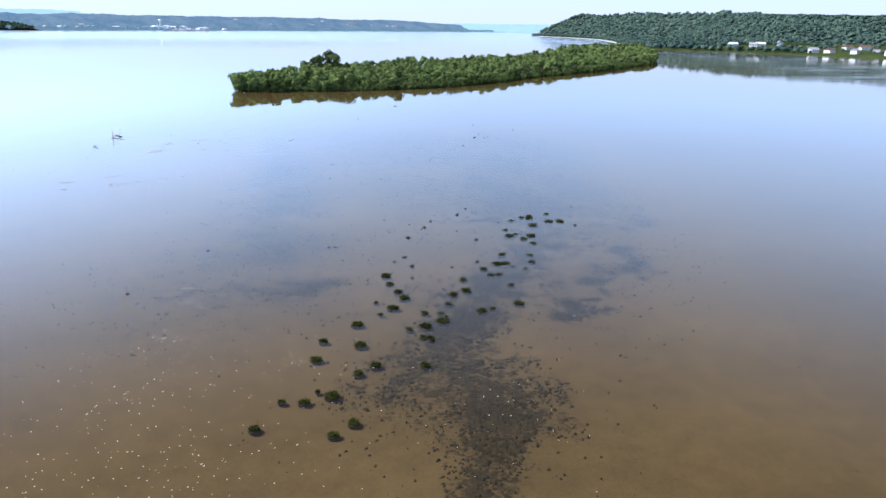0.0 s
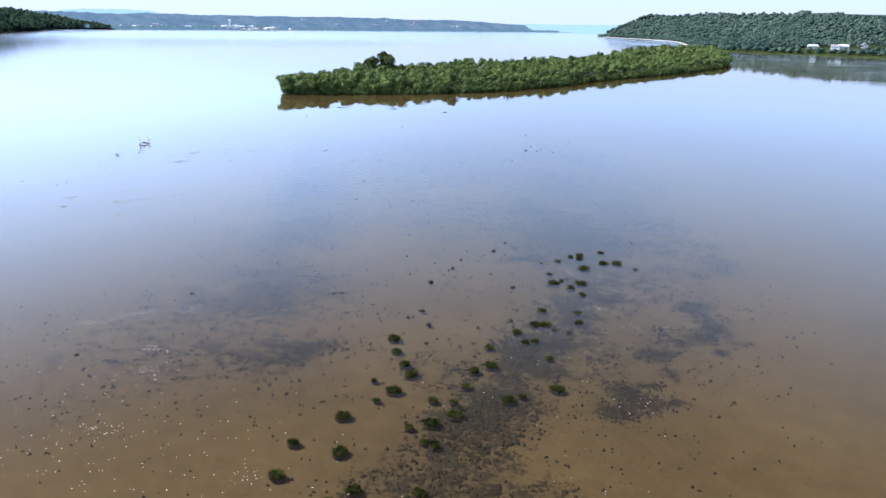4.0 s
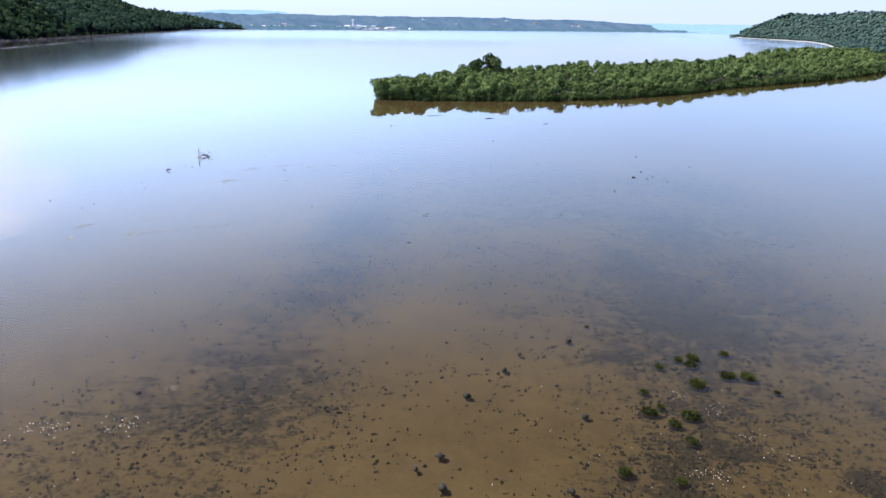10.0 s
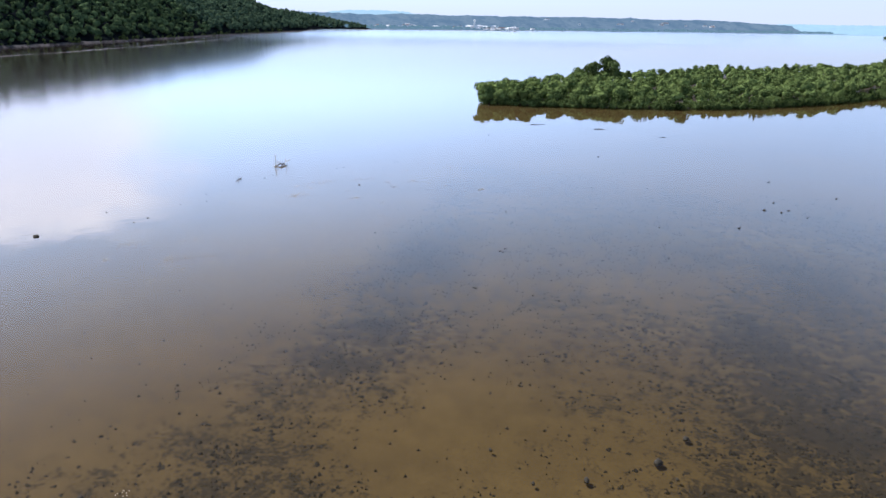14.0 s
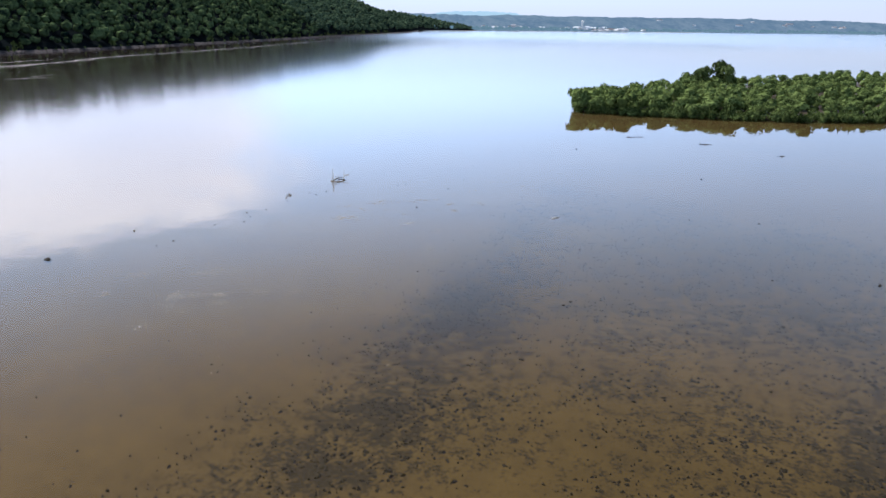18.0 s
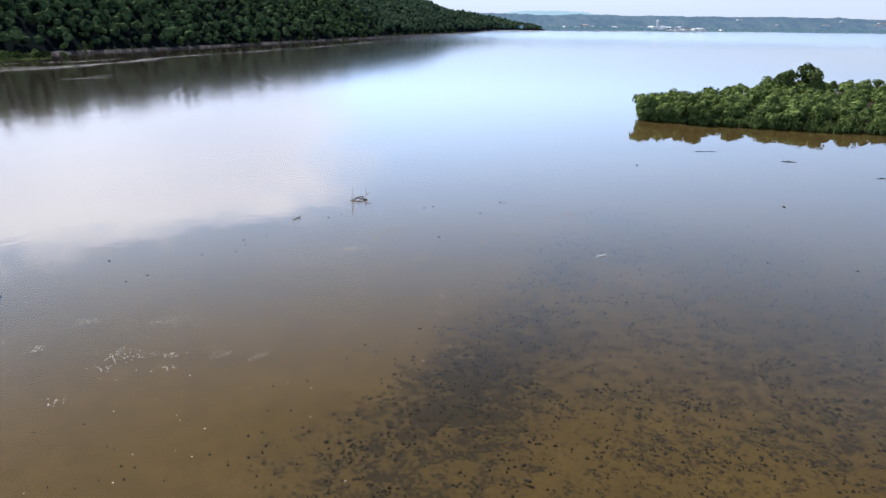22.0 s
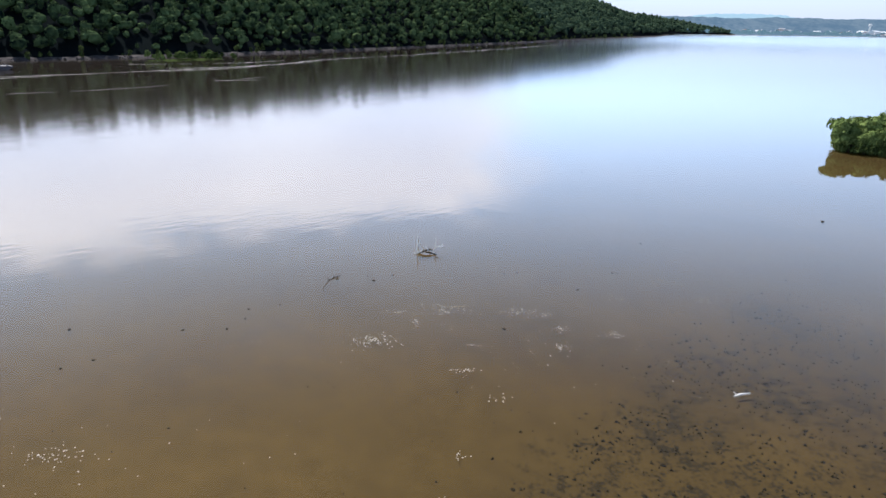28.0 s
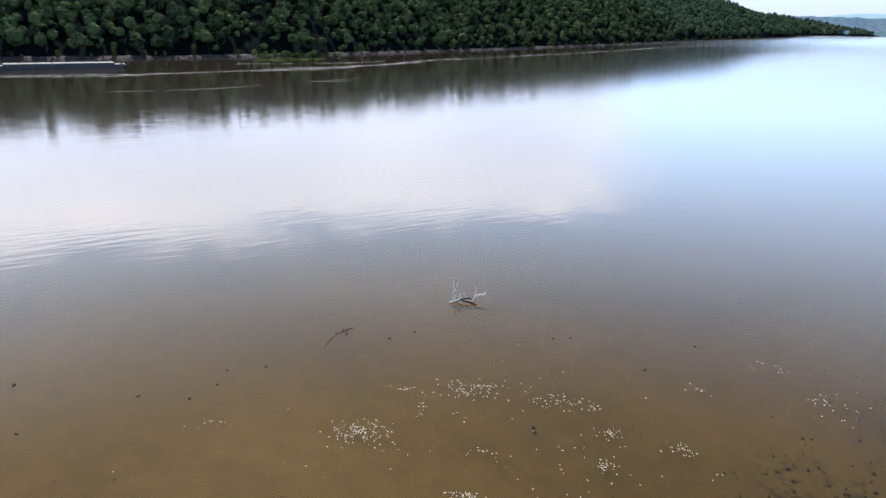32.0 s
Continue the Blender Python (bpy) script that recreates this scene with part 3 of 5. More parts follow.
# bushes along the bank
bushes = [make_tree("bank_bush", "rounded green bush on the stone bank", "bushes on the bank", 5.6, 2.4, 0.42, 260, M["bank_leaf"], 300 + k, 0.0, 6) for k in range(4)]
sp = []
for i in range(150):
    j = int(r.integers(int(len(p) * 0.28), len(p) - 60))
    q = p[j, :2] + across[j] * r.uniform(-0.5, 3)
    sp.append((*q, 0.4, 0.45 + 0.9 * r.uniform() ** 2))
repeat(bushes, sp, r)

# low green spit off the bank
spit_mid = np.array((-468.0, 268.0))
g = np.linspace(0, 2 * np.pi, 40, endpoint=False)
ring = lambda a, b, z: np.c_[spit_mid[0] + a * np.cos(g) - 0.15 * b * np.sin(g), spit_mid[1] + b * np.sin(g), np.full(40, z)]
v = np.concatenate([ring(24, 36, -0.5), ring(15, 28, -0.06), ring(9, 18, 0.12), ring(2, 4, 0.2)])
f = np.array([(k * 40 + i, k * 40 + (i + 1) % 40, k * 40 + 40 + (i + 1) % 40, k * 40 + 40 + i) for k in range(3) for i in range(40)])
tagged(new("spit", mesh_of("spit", v, f, M["rough_grass"], True)), "low grassy spit at the water's edge", "ground", kind="structure")
reeds = [make_tree("spit_bush", "bright green willow bush on a low spit", "bushes on the spit", 4.5, 2.6, 0.5, 200, M["willow"], 320 + k, 0.0, 6) for k in range(3)]
sp = [(spit_mid[0] + r.uniform(-17, 12), spit_mid[1] + r.uniform(-20, 26), 0.3, r.uniform(0.5, 1.3)) for _ in range(44)]
repeat(reeds, sp, r)


# ---- moored barges ----
def barge(x, y, turn):
    root = thing("barge", "long grey steel river barge with pale covers, moored", "barge", "moored barges")
    L, W, H = 59.0, 10.6, 1.7
    bm = bmesh.new()
    prof = [(-L / 2, 0.9), (-L / 2 + 4, -0.8), (L / 2 - 4, -0.8), (L / 2, 0.9), (L / 2, H), (-L / 2, H)]
    sides = [[bm.verts.new((s * W / 2, a, b)) for a, b in prof] for s in (-1, 1)]
    bm.faces.new(sides[0]), bm.faces.new(sides[1][::-1])
    for i in range(6):
        j = (i + 1) % 6
        bm.faces.new((sides[0][i], sides[1][i], sides[1][j], sides[0][j]))
    bmesh.ops.recalc_face_normals(bm, faces=bm.faces)
    part("hull", bm_mesh("hull", bm, M["steel"]), root)

    def block(name, sx, sy, sz, cx, cy, cz, mat, label="", parent=root):
        bm = bmesh.new()
        bmesh.ops.create_cube(bm, size=1.0, matrix=Matrix.Translation((cx, cy, cz)) @ Matrix.Diagonal((sx, sy, sz, 1)))
        bmesh.ops.bevel(bm, geom=bm.edges[:], offset=min(sx, sy, sz) * 0.12, segments=1, affect="EDGES")
        return part(name, bm_mesh(name, bm, mat), parent, label)
    block("coaming", 8.8, 49, 0.5, 0, 0, H + 0.25, M["steel"])
    for k in range(7):
        block("cover", 9.0, 6.7, 0.4, 0, -21 + 7 * k, H + 0.68, M["deck"], "pale fibreglass hatch cover")
    for s in (-1, 1):
        block("rub_rail", 0.25, L - 1, 0.3, s * (W / 2 + 0.1), 0, H - 0.35, M["steel"])
        for e in (-1, 1):
            block("bollard", 0.5, 0.9, 0.6, s * 4.2, e * 27.5, H + 0.28, M["steel"])
    root.matrix_basis = pose(x, y, 0, 0, 0, turn)
    return root


b1 = barge(-423.5, 137.5, 3.0)
copy_thing(b1, pose(-428.5, 77.5, 0, 0, 0, 6.0))


# ---- pale drift lines on the water ----
def drift_line(label, line, wide, seed, keep=0.5):
    """A thin broken line of foam, in ragged lengths."""
    p, across, _ = spread(line, 2.0)
    gap = fbm(p[:, 0], p[:, 1], 26, seed + 2)
    w = wide * np.clip(keep + gap * 1.1, 0.0, 1.5) * (0.6 + np.abs(fbm(p[:, 0], p[:, 1], 6, seed)) * 1.6)
    o = fbm(p[:, 0], p[:, 1], 45, seed + 5) * 4 + fbm(p[:, 0], p[:, 1], 8, seed + 7) * 0.5
    pieces, k = [], 0
    while k < len(p) - 2:
        e = k
        while e < len(p) and w[e] > 0.12 * wide:
            e += 1
        if e - k >= 3:
            taper = np.sin(np.linspace(0, np.pi, e - k)) ** 0.35 * w[k:e]
            a, b, c = p[k:e, :2], across[k:e], o[k:e]
            rows = [np.c_[a + b * (c + s * taper)[:, None], np.full(e - k, z)] for s, z in ((-0.5, 0.01), (-0.17, 0.04), (0.17, 0.04), (0.5, 0.01))]
            m = e - k
            i, j = np.meshgrid(np.arange(m - 1), np.arange(3))
            q = (j * m + i).ravel()
            pieces.append((np.concatenate(rows), np.stack([q, q + 1, q + m + 1, q + m], 1)))
        k = e + 1
    tagged(new("foam_line", mesh_of("foam_line", *gather(pieces), M["foam"], True)), label, "foam", kind="stuff")


foam_way = [(-388, 60), (-384, 114), (-375, 158), (-382, 209), (-394, 273), (-439, 348), (-469, 435), (-520, 563), (-600, 740), (-690, 960)]
drift_line("thin pale line of foam on the water along the bank", foam_way, 1.25, 1.5, 0.95)
drift_line("faint second line of foam beside the first", [(x + 7, y - 3) for x, y in foam_way[:6]], 0.8, 6.5)
drift_line("short pale foam streak beside the bank", [(-402, 235), (-396, 265), (-405, 290), (-420, 330)], 1.0, 2.5)
drift_line("loose foam near the grassy spit", [(-436, 225), (-430, 262), (-428, 290), (-442, 322)], 0.8, 8.5)
drift_line("short pale foam streak on open water", [(-318, 230), (-315, 240), (-313, 250)], 0.9, 3.7)
drift_line("faint pale foam streak on open water", [(-300, 150), (-302, 185), (-312, 215), (-330, 260)], 0.5, 9.7)


# ---- willow island ----
shore = [(-82.5, 294), (-66, 297), (-45, 303.5), (-20, 315.5), (6, 336), (30, 368), (61, 420), (97, 468), (131, 517), (181, 606)]
back = [(-84, 308), (-84, 350), (-76, 415), (-48, 470), (-5, 530), (45, 600), (100, 690), (150, 800), (215, 860), (215, 720)]
sa, sb = np.array(shore, float), np.array(back, float)


def resample(line, n):
    run = np.r_[0, np.cumsum(np.linalg.norm(np.diff(line, axis=0), axis=1))]
    t = np.linspace(0, run[-1], n)
    return np.stack([np.interp(t, run, line[:, k]) for k in (0, 1)], 1)


SA, SB = resample(sa, 120), resample(sb, 120)
SA[:, 0] += 1.2 * fbm(SA[:, 0], SA[:, 1], 9, 4.4)
SA[:, 1] += 1.2 * fbm(SA[:, 0], SA[:, 1], 9, 7.7)
rows, share, level = [], (-0.02, 0.0, 0.012, 0.03, 0.12, 0.5, 0.88, 1.0, 1.02), (-0.5, -0.04, 0.06, 0.30, 0.7, 1.0, 0.8, 0.1, -0.5)
for s, z in zip(share, level):
    rows.append(np.c_[SA * (1 - s) + SB * s, np.full(120, z)])
v = np.concatenate(rows)
i, j = np.meshgrid(np.arange(119), np.arange(8))
a = (j * 120 + i).ravel()
tagged(new("island", mesh_of("island", v, np.stack([a, a + 1, a + 121, a + 120], 1), M["mud"], True)), "low muddy island with a wet brown shore", "island", kind="structure")

def plume_crown(count, stems, wide, tall, size, r):
    """Leaf sprays along upright leaning stems, as young willow grows."""
    a = r.uniform(0, 6.283, stems)
    out = wide * np.sqrt(r.uniform(0.02, 1.0, stems))
    tip = np.stack([out * np.cos(a), out * np.sin(a), tall * (1.0 - 0.38 * (out / wide) ** 2) * r.uniform(0.68, 1.0, stems)], 1)
    base = tip * (0.42, 0.42, 0.0)
    pick, t = r.integers(0, stems, count), r.uniform(0.03, 1.0, count) ** 0.8
    girth = wide * 0.24 * (1.1 - t ** 2)
    d = r.normal(size=(count, 3))
    d /= np.linalg.norm(d, axis=1)[:, None]
    p = base[pick] * (1 - t)[:, None] + tip[pick] * t[:, None] + d * girth[:, None] * (1.0, 1.0, 0.6)
    n = d * 0.8 + (tip[pick] - base[pick]) * 0.06 + (0, 0, 0.55) + r.normal(0, 0.25, d.shape)
    return cards(p, n, size, r, 0.55)


def make_willow(seed, name, label, group, tall, wide, stems, size):
    r = np.random.default_rng(seed)
    root = thing(name, label, "tree", group)
    part("trunk", mesh_of("trunk", *limbs(tall * 0.9, wide, r, 5, 0.018 * tall), M["bark"]), root)
    part("crown", mesh_of("crown", *plume_crown(1500, stems, wide, tall, size, r), M["willow"]), root)
    return root


r = np.random.default_rng(21)
willows = [make_willow(400 + k, "willow_tree", "bushy green willow behind the island's shore", "willows on the island", 4.9, 2.7, 20, 0.24) for k in range(6)]
low_willows = [make_willow(430 + k, "willow_bush", "low dense willow bush at the muddy waterline", "willow bushes on the shore", 2.5, 2.1, 16, 0.20) for k in range(5)]
sp, edge_sp = [], []
t = 0.0
while t < 0.995:
    i = int(t * 119)
    for s in (r.uniform(0.020, 0.035), r.uniform(0.06, 0.11)):
        q = SA[i] * (1 - s) + SB[i] * s + r.normal(0, 0.8, 2)
        sp.append((*q, 0.1, r.uniform(0.62, 1.02)))
    t += r.uniform(0.009, 0.014)
t = 0.0
while t < 0.995:
    u = t * 119
    i = int(u)
    for s in (r.uniform(-0.002, 0.004), r.uniform(0.008, 0.016)):
        a, b = SA[i] * (1 - u + i) + SA[i + 1] * (u - i), SB[i]
        edge_sp.append((*(a * (1 - s) + b * s), -0.1, r.uniform(0.62, 1.15) * (1 + 0.5 * t)))
    t += r.uniform(0.0045, 0.0075) * (1 + 1.2 * t)
repeat(willows, sp, r, 0.88, 1.15)
repeat(low_willows, edge_sp, r, 0.85, 1.2)

inner = shrubs(6, 6.2, 2.9, 0.46, 500, 200, 8, 0.9, 0.7)
spots, sizes = [], []
for _ in range(2300):
    t, s = r.uniform(0.0, 1.0), r.uniform(0.1, 0.97)
    i = min(118, int(t * 119))
    q = SA[i] * (1 - s) + SB[i] * s + r.normal(0, 2.0, 2)
    spots.append((*q, 0.5))
    sizes.append(r.uniform(0.55, 1.0) * (1.0 + 0.9 * min(1.0, max(0.0, (q[1] - 640) / 120))))
for _ in range(560):
    t, s = r.uniform(0.0, 0.4) if r.uniform() < 0.85 else r.uniform(0.0, 0.03), r.uniform(0.03, 0.35)
    i = int(t * 119)
    q = SA[i] * (1 - s) + SB[i] * s + r.normal(0, 0.8, 2)
    spots.append((*q, 0.3))
    sizes.append(r.uniform(0.4, 0.7))
v, f = stand(inner, np.array(spots), np.array(sizes), r)
thing("willow_thicket", "dense green willow thicket covering the island", "thicket", kind="stuff", me=mesh_of("willow_thicket", v, f, M["willow"]))

big = make_tree("cottonwood_tree", "taller dark green tree above the willow thicket", "tall trees on the island", 12.5, 4.2, 0.5, 900, M["bank_leaf"], 611, 0.1, 10)
repeat([big], [(-67, 398, 0.8, 0.82), (-62.5, 404, 0.8, 0.98), (-58, 400, 0.8, 0.85), (-71, 402, 0.8, 0.72)] + [(150 + 6.5 * k + r.normal(0, 6), 765 + 9 * k + r.normal(0, 16), 0.5, r.uniform(0.75, 1.1)) for k in range(13)], r, 0.95, 1.1)


# bare dead willows at the island's tip
def bare_tree(seed):
    r = np.random.default_rng(seed)
    root = thing("bare_tree", "leafless pale dead willow among green ones", "dead tree", "bare willows")
    pieces = [tube(wander((0, 0, -0.3), (r.normal(0, 0.4), r.normal(0, 0.4), 5.2), 5, 0.12, r), [0.09, 0.08, 0.06, 0.045, 0.02], 5)]
    part("trunk", mesh_of("trunk", *gather(pieces), M["drift"]), root)
    for k in range(7):
        z = r.uniform(1.5, 4.2)
        a = r.uniform(0, 6.28)
        tip = (math.cos(a) * r.uniform(0.6, 1.4), math.sin(a) * r.uniform(0.6, 1.4), z + r.uniform(0.8, 1.8))
        part("branch", mesh_of("branch", *tube(wander((0, 0, z), tip, 4, 0.08, r), [0.04, 0.035, 0.025, 0.01], 4), M["drift"]), root)
    return root


repeat([bare_tree(71), bare_tree(72)], [(-84.3, 296, 0.0, 0.8), (-83.3, 295.0, 0.0, 0.65), (-70, 330, 0.8, 1.15), (-66, 334, 0.8, 1.2), (-62, 332, 0.8, 1.1), (-74, 333, 0.8, 1.1)], r, 0.9, 1.1)


# ---- far side: foreland, bluffs, houses ----
right_line = [(760, 150), (690, 420), (600, 640), (512, 816), (482, 868), (455, 928), (405, 984), (367, 992), (308, 1056), (300, 1150), (345, 1400), (400, 1700), (428, 1945), (395, 2250), (324, 2632), (420, 2800), (800, 3000)]
p, across, _ = spread(right_line, 12.0)
tagged(new("foreland", strip_mesh("foreland", p, across, [-3, 0, 6, 60, 170, 300], [-0.6, 0.15, 1.6, 5.0, 9.0, 11.0], M["rough_grass"], 0.1, 6)), "low green foreland at the foot of far bluffs", "ground", kind="structure")
ridge_line = [(1010, 200), (960, 500), (880, 760), (770, 1010), (650, 1180), (560, 1330), (520, 1520), (530, 1750), (520, 1950), (440, 2300), (338, 2600), (440, 2770), (820, 2960)]
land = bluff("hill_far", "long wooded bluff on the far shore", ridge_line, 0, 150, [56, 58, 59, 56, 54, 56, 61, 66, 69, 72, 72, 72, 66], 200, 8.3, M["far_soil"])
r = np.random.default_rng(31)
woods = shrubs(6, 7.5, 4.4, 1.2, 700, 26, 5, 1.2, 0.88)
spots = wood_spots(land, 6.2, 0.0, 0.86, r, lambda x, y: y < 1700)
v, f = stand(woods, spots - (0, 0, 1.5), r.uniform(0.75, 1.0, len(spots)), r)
thing("far_woods", "green broadleaf woods on the far bluff", "woods", kind="stuff", me=mesh_of("far_woods", v, f, M["hazed_oak"]))
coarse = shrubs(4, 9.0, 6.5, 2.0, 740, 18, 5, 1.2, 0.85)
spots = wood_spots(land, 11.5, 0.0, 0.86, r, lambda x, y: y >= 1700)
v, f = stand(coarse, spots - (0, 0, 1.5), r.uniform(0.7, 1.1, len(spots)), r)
thing("headland_woods", "bluish green woods on the far headland", "woods", kind="stuff", me=mesh_of("headland_woods", v, f, M["hazed_oak"]))

# trees of the foreland: a belt by the water and loose groups behind
yards = [(435, 1069), (458, 1052), (475, 1068), (514, 1090), (483, 928), (512, 884), (530, 842), (497, 915), (544, 958), (562, 950), (548, 900), (585, 905), (545, 1110), (575, 1125)]
spots, sizes = [], []
for _ in range(6500):
    i = int(r.integers(1, len(p) - 20))
    o = abs(r.normal(0, 30)) + 4 if r.uniform() < 0.55 else r.uniform(6, 300)
    q = p[i, :2] + across[i] * o
    if q[1] < 900 and o < 60 and r.uniform() < 0.3:
        continue
    if any(abs(q[0] - a) < 14 and -55 < q[1] - b < 12 for a, b in yards):
        continue
    spots.append((*q, np.interp(o, [0, 6, 60, 170, 300], [0.1, 1.6, 5.0, 9.0, 11.0]) - 0.6))
    sizes.append(r.uniform(0.5, 1.0))
v, f = stand(woods, np.array(spots), np.array(sizes), r)
thing("foreland_trees", "green trees along the far shore", "woods", kind="stuff", me=mesh_of("foreland_trees", v, f, M["hazed_oak"]))

# pale stone revetment below the headland
q = (p[:, 1] > 1180) & (p[:, 1] < 2560) & (p[:, 0] < 440)
tagged(new("revetment", strip_mesh("revetment", p[q], across[q], [-1, 0, 1, 2, 3], [-0.5, 0.2, 0.7, 1.2, 1.3], M["pale_rock"], 0.3, 8)), "pale stone bank under the far headland", "embankment", kind="structure")


def house(label, group, L, W, H, roof, wall, seed):
    root = thing("house", label, "house", group)
    bm = bmesh.new()
    bmesh.ops.create_cube(bm, size=1.0, matrix=Matrix.Translation((0, 0, H / 2 - 0.5)) @ Matrix.Diagonal((L, W, H + 1, 1)))
    part("wall", bm_mesh("wall", bm, wall), root)
    bm = bmesh.new()
    e, top = 0.5, W * 0.32
    a = [bm.verts.new(c) for c in ((-L / 2 - e, -W / 2 - e, H), (L / 2 + e, -W / 2 - e, H), (L / 2 + e, W / 2 + e, H), (-L / 2 - e, W / 2 + e, H), (-L / 2 - e, 0, H + top), (L / 2 + e, 0, H + top))]
    for ids in ((0, 1, 5, 4), (2, 3, 4, 5), (0, 4, 3), (1, 2, 5), (0, 3, 2, 1)):
        bm.faces.new([a[i] for i in ids])
    bmesh.ops.recalc_face_normals(bm, faces=bm.faces)
    part("roof", bm_mesh("roof", bm, roof), root)
    for s in (-1, 1):
        for k in range(3):
            bm = bmesh.new()
            bmesh.ops.create_cube(bm, size=1.0, matrix=Matrix.Translation(((k - 1) * L * 0.3, s * W / 2, H * 0.55)) @ Matrix.Diagonal((1.3, 0.12, 1.4, 1)))
            pane = part("window", bm_mesh("window", bm, M["glass"]), root, "dark window pane")
            bm = bmesh.new()
            bmesh.ops.create_cube(bm, size=1.0, matrix=Matrix.Translation(((k - 1) * L * 0.3, s * (W / 2 + 0.1), H * 0.55 - 0.78)) @ Matrix.Diagonal((1.6, 0.3, 0.12, 1)))
            part("sill", bm_mesh("sill", bm, M["roof_white"]), pane)
    bm = bmesh.new()
    bmesh.ops.create_cube(bm, size=1.0, matrix=Matrix.Translation((L / 2, 0.0, 1.05)) @ Matrix.Diagonal((0.14, 1.0, 2.1, 1)))
    part("door", bm_mesh("door", bm, M["roof_brown"]), root, "brown entrance door")
    bm = bmesh.new()
    bmesh.ops.create_cube(bm, size=1.0, matrix=Matrix.Translation((-L * 0.25, 0.3, H + top)) @ Matrix.Diagonal((0.7, 0.7, 1.8, 1)))
    part("chimney", bm_mesh("chimney", bm, M["roof_brown"]), root)
    return root


group = "houses on the far shore"
h1 = house("white house with a pale metal roof among trees", group, 13, 7.5, 3.6, M["roof_white"], M["white"], 1)
h2 = house("white house with a grey roof", group, 11, 7.5, 4.2, M["roof_grey"], M["white"], 2)
h3 = house("white house with a brown roof", group, 13, 8, 3.4, M["roof_brown"], M["white"], 3)


def ground_z(x, y):
    d = np.linalg.norm(p[:, :2] - (x, y), axis=1)
    i = int(d.argmin())
    return float(np.interp(d[i], [0, 6, 60, 170, 300], [0.15, 1.6, 5.0, 9.0, 11.0]))



h1.matrix_basis = pose(435, 1069, ground_z(435, 1069), 0, 0, 20)
h2.matrix_basis = pose(458, 1052, ground_z(458, 1052), 0, 0, -30)
h3.matrix_basis = pose(544, 958, ground_z(544, 958), 0, 0, 15)
copy_thing(h1, pose(475, 1068, ground_z(475, 1068), 0, 0, -8))
for x, y, a in ((514, 1090, 75), (483, 928, 10), (512, 884, 40), (530, 842, -10)):
    copy_thing(h2, pose(x, y, ground_z(x, y), 0, 0, a))
for x, y, a in ((497, 915, 30), (562, 950, 0), (548, 900, 60), (585, 905, 25)):
    copy_thing(h3, pose(x, y, ground_z(x, y), 0, 0, a))

# ---- far shore and town ----
far_line = [(-1045, 1600), (-1010, 1800), (-865, 2200), (-650, 2750), (-300, 3450), (100, 4150), (420, 4560)]
q, side, _ = spread([(*a, 0) for a in far_line[::-1]], 16.0)
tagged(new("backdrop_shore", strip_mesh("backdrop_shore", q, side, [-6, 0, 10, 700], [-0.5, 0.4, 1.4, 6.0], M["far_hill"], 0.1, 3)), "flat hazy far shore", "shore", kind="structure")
tagged(new("sandbar", strip_mesh("sandbar", q[-78:], side[-78:], [-26, -20, -8], [-0.2, 0.5, 0.4], M["pale_rock"], 0.05, 3)), "pale strip of sand along the far shore", "sandbar", kind="structure")


def far_ridge(name, label, offset, high, rough, mat, seed, line):
    a, b, _ = spread([(*c, h) for c, h in zip(line, high)], 9.0)
    top = a[:, 2] + fbm(a[:, 0], a[:, 1], 260, seed) * rough + fbm(a[:, 0], a[:, 1], 22, seed + 3) * 2.5
    rows = [0.0, 0.45, 0.75, 0.92, 1.0]
    me = strip_mesh(name, a, b, [offset - 160 * (1 - t) for t in rows] + [offset + 80], [top * t * (1 if t < 0.9 else 1) for t in rows] + [top * 0.9], mat, 0.5, int(seed))
    tagged(new(name, me), label, "hills", kind="structure")


hill_line = [(-1240, 1500), (-1330, 1950), (-1240, 2420), (-1000, 2950), (-640, 3550), (-200, 4150), (60, 4440), (300, 4600)]
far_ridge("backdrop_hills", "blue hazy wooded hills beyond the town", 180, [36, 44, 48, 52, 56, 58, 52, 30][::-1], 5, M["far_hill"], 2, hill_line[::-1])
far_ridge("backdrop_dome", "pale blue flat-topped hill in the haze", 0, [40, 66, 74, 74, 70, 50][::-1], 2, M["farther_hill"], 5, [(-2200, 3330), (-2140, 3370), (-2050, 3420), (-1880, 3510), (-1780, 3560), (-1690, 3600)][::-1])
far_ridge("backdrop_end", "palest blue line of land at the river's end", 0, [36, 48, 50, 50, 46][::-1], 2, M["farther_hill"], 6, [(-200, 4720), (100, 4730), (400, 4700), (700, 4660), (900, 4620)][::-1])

r = np.random.default_rng(41)
groves = shrubs(3, 12.0, 11.0, 4.5, 760, 16)
k = np.concatenate([r.integers(4, len(q) - 4, 620), r.integers(len(q) - 40, len(q) - 4, 120)])
spots = np.c_[q[k, :2] + side[k] * (20 + np.abs(r.normal(0, 60, len(k))))[:, None] + r.normal(0, 8, (len(k), 2)), np.full(len(k), 1.0)]
v, f = stand(groves, spots, r.uniform(0.35, 1.0, len(k)), r)
# emitted blue stands in for the haze over these trees too
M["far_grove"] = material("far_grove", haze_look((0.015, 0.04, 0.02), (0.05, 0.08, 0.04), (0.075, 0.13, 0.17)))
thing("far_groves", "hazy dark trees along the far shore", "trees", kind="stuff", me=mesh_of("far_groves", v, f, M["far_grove"]))


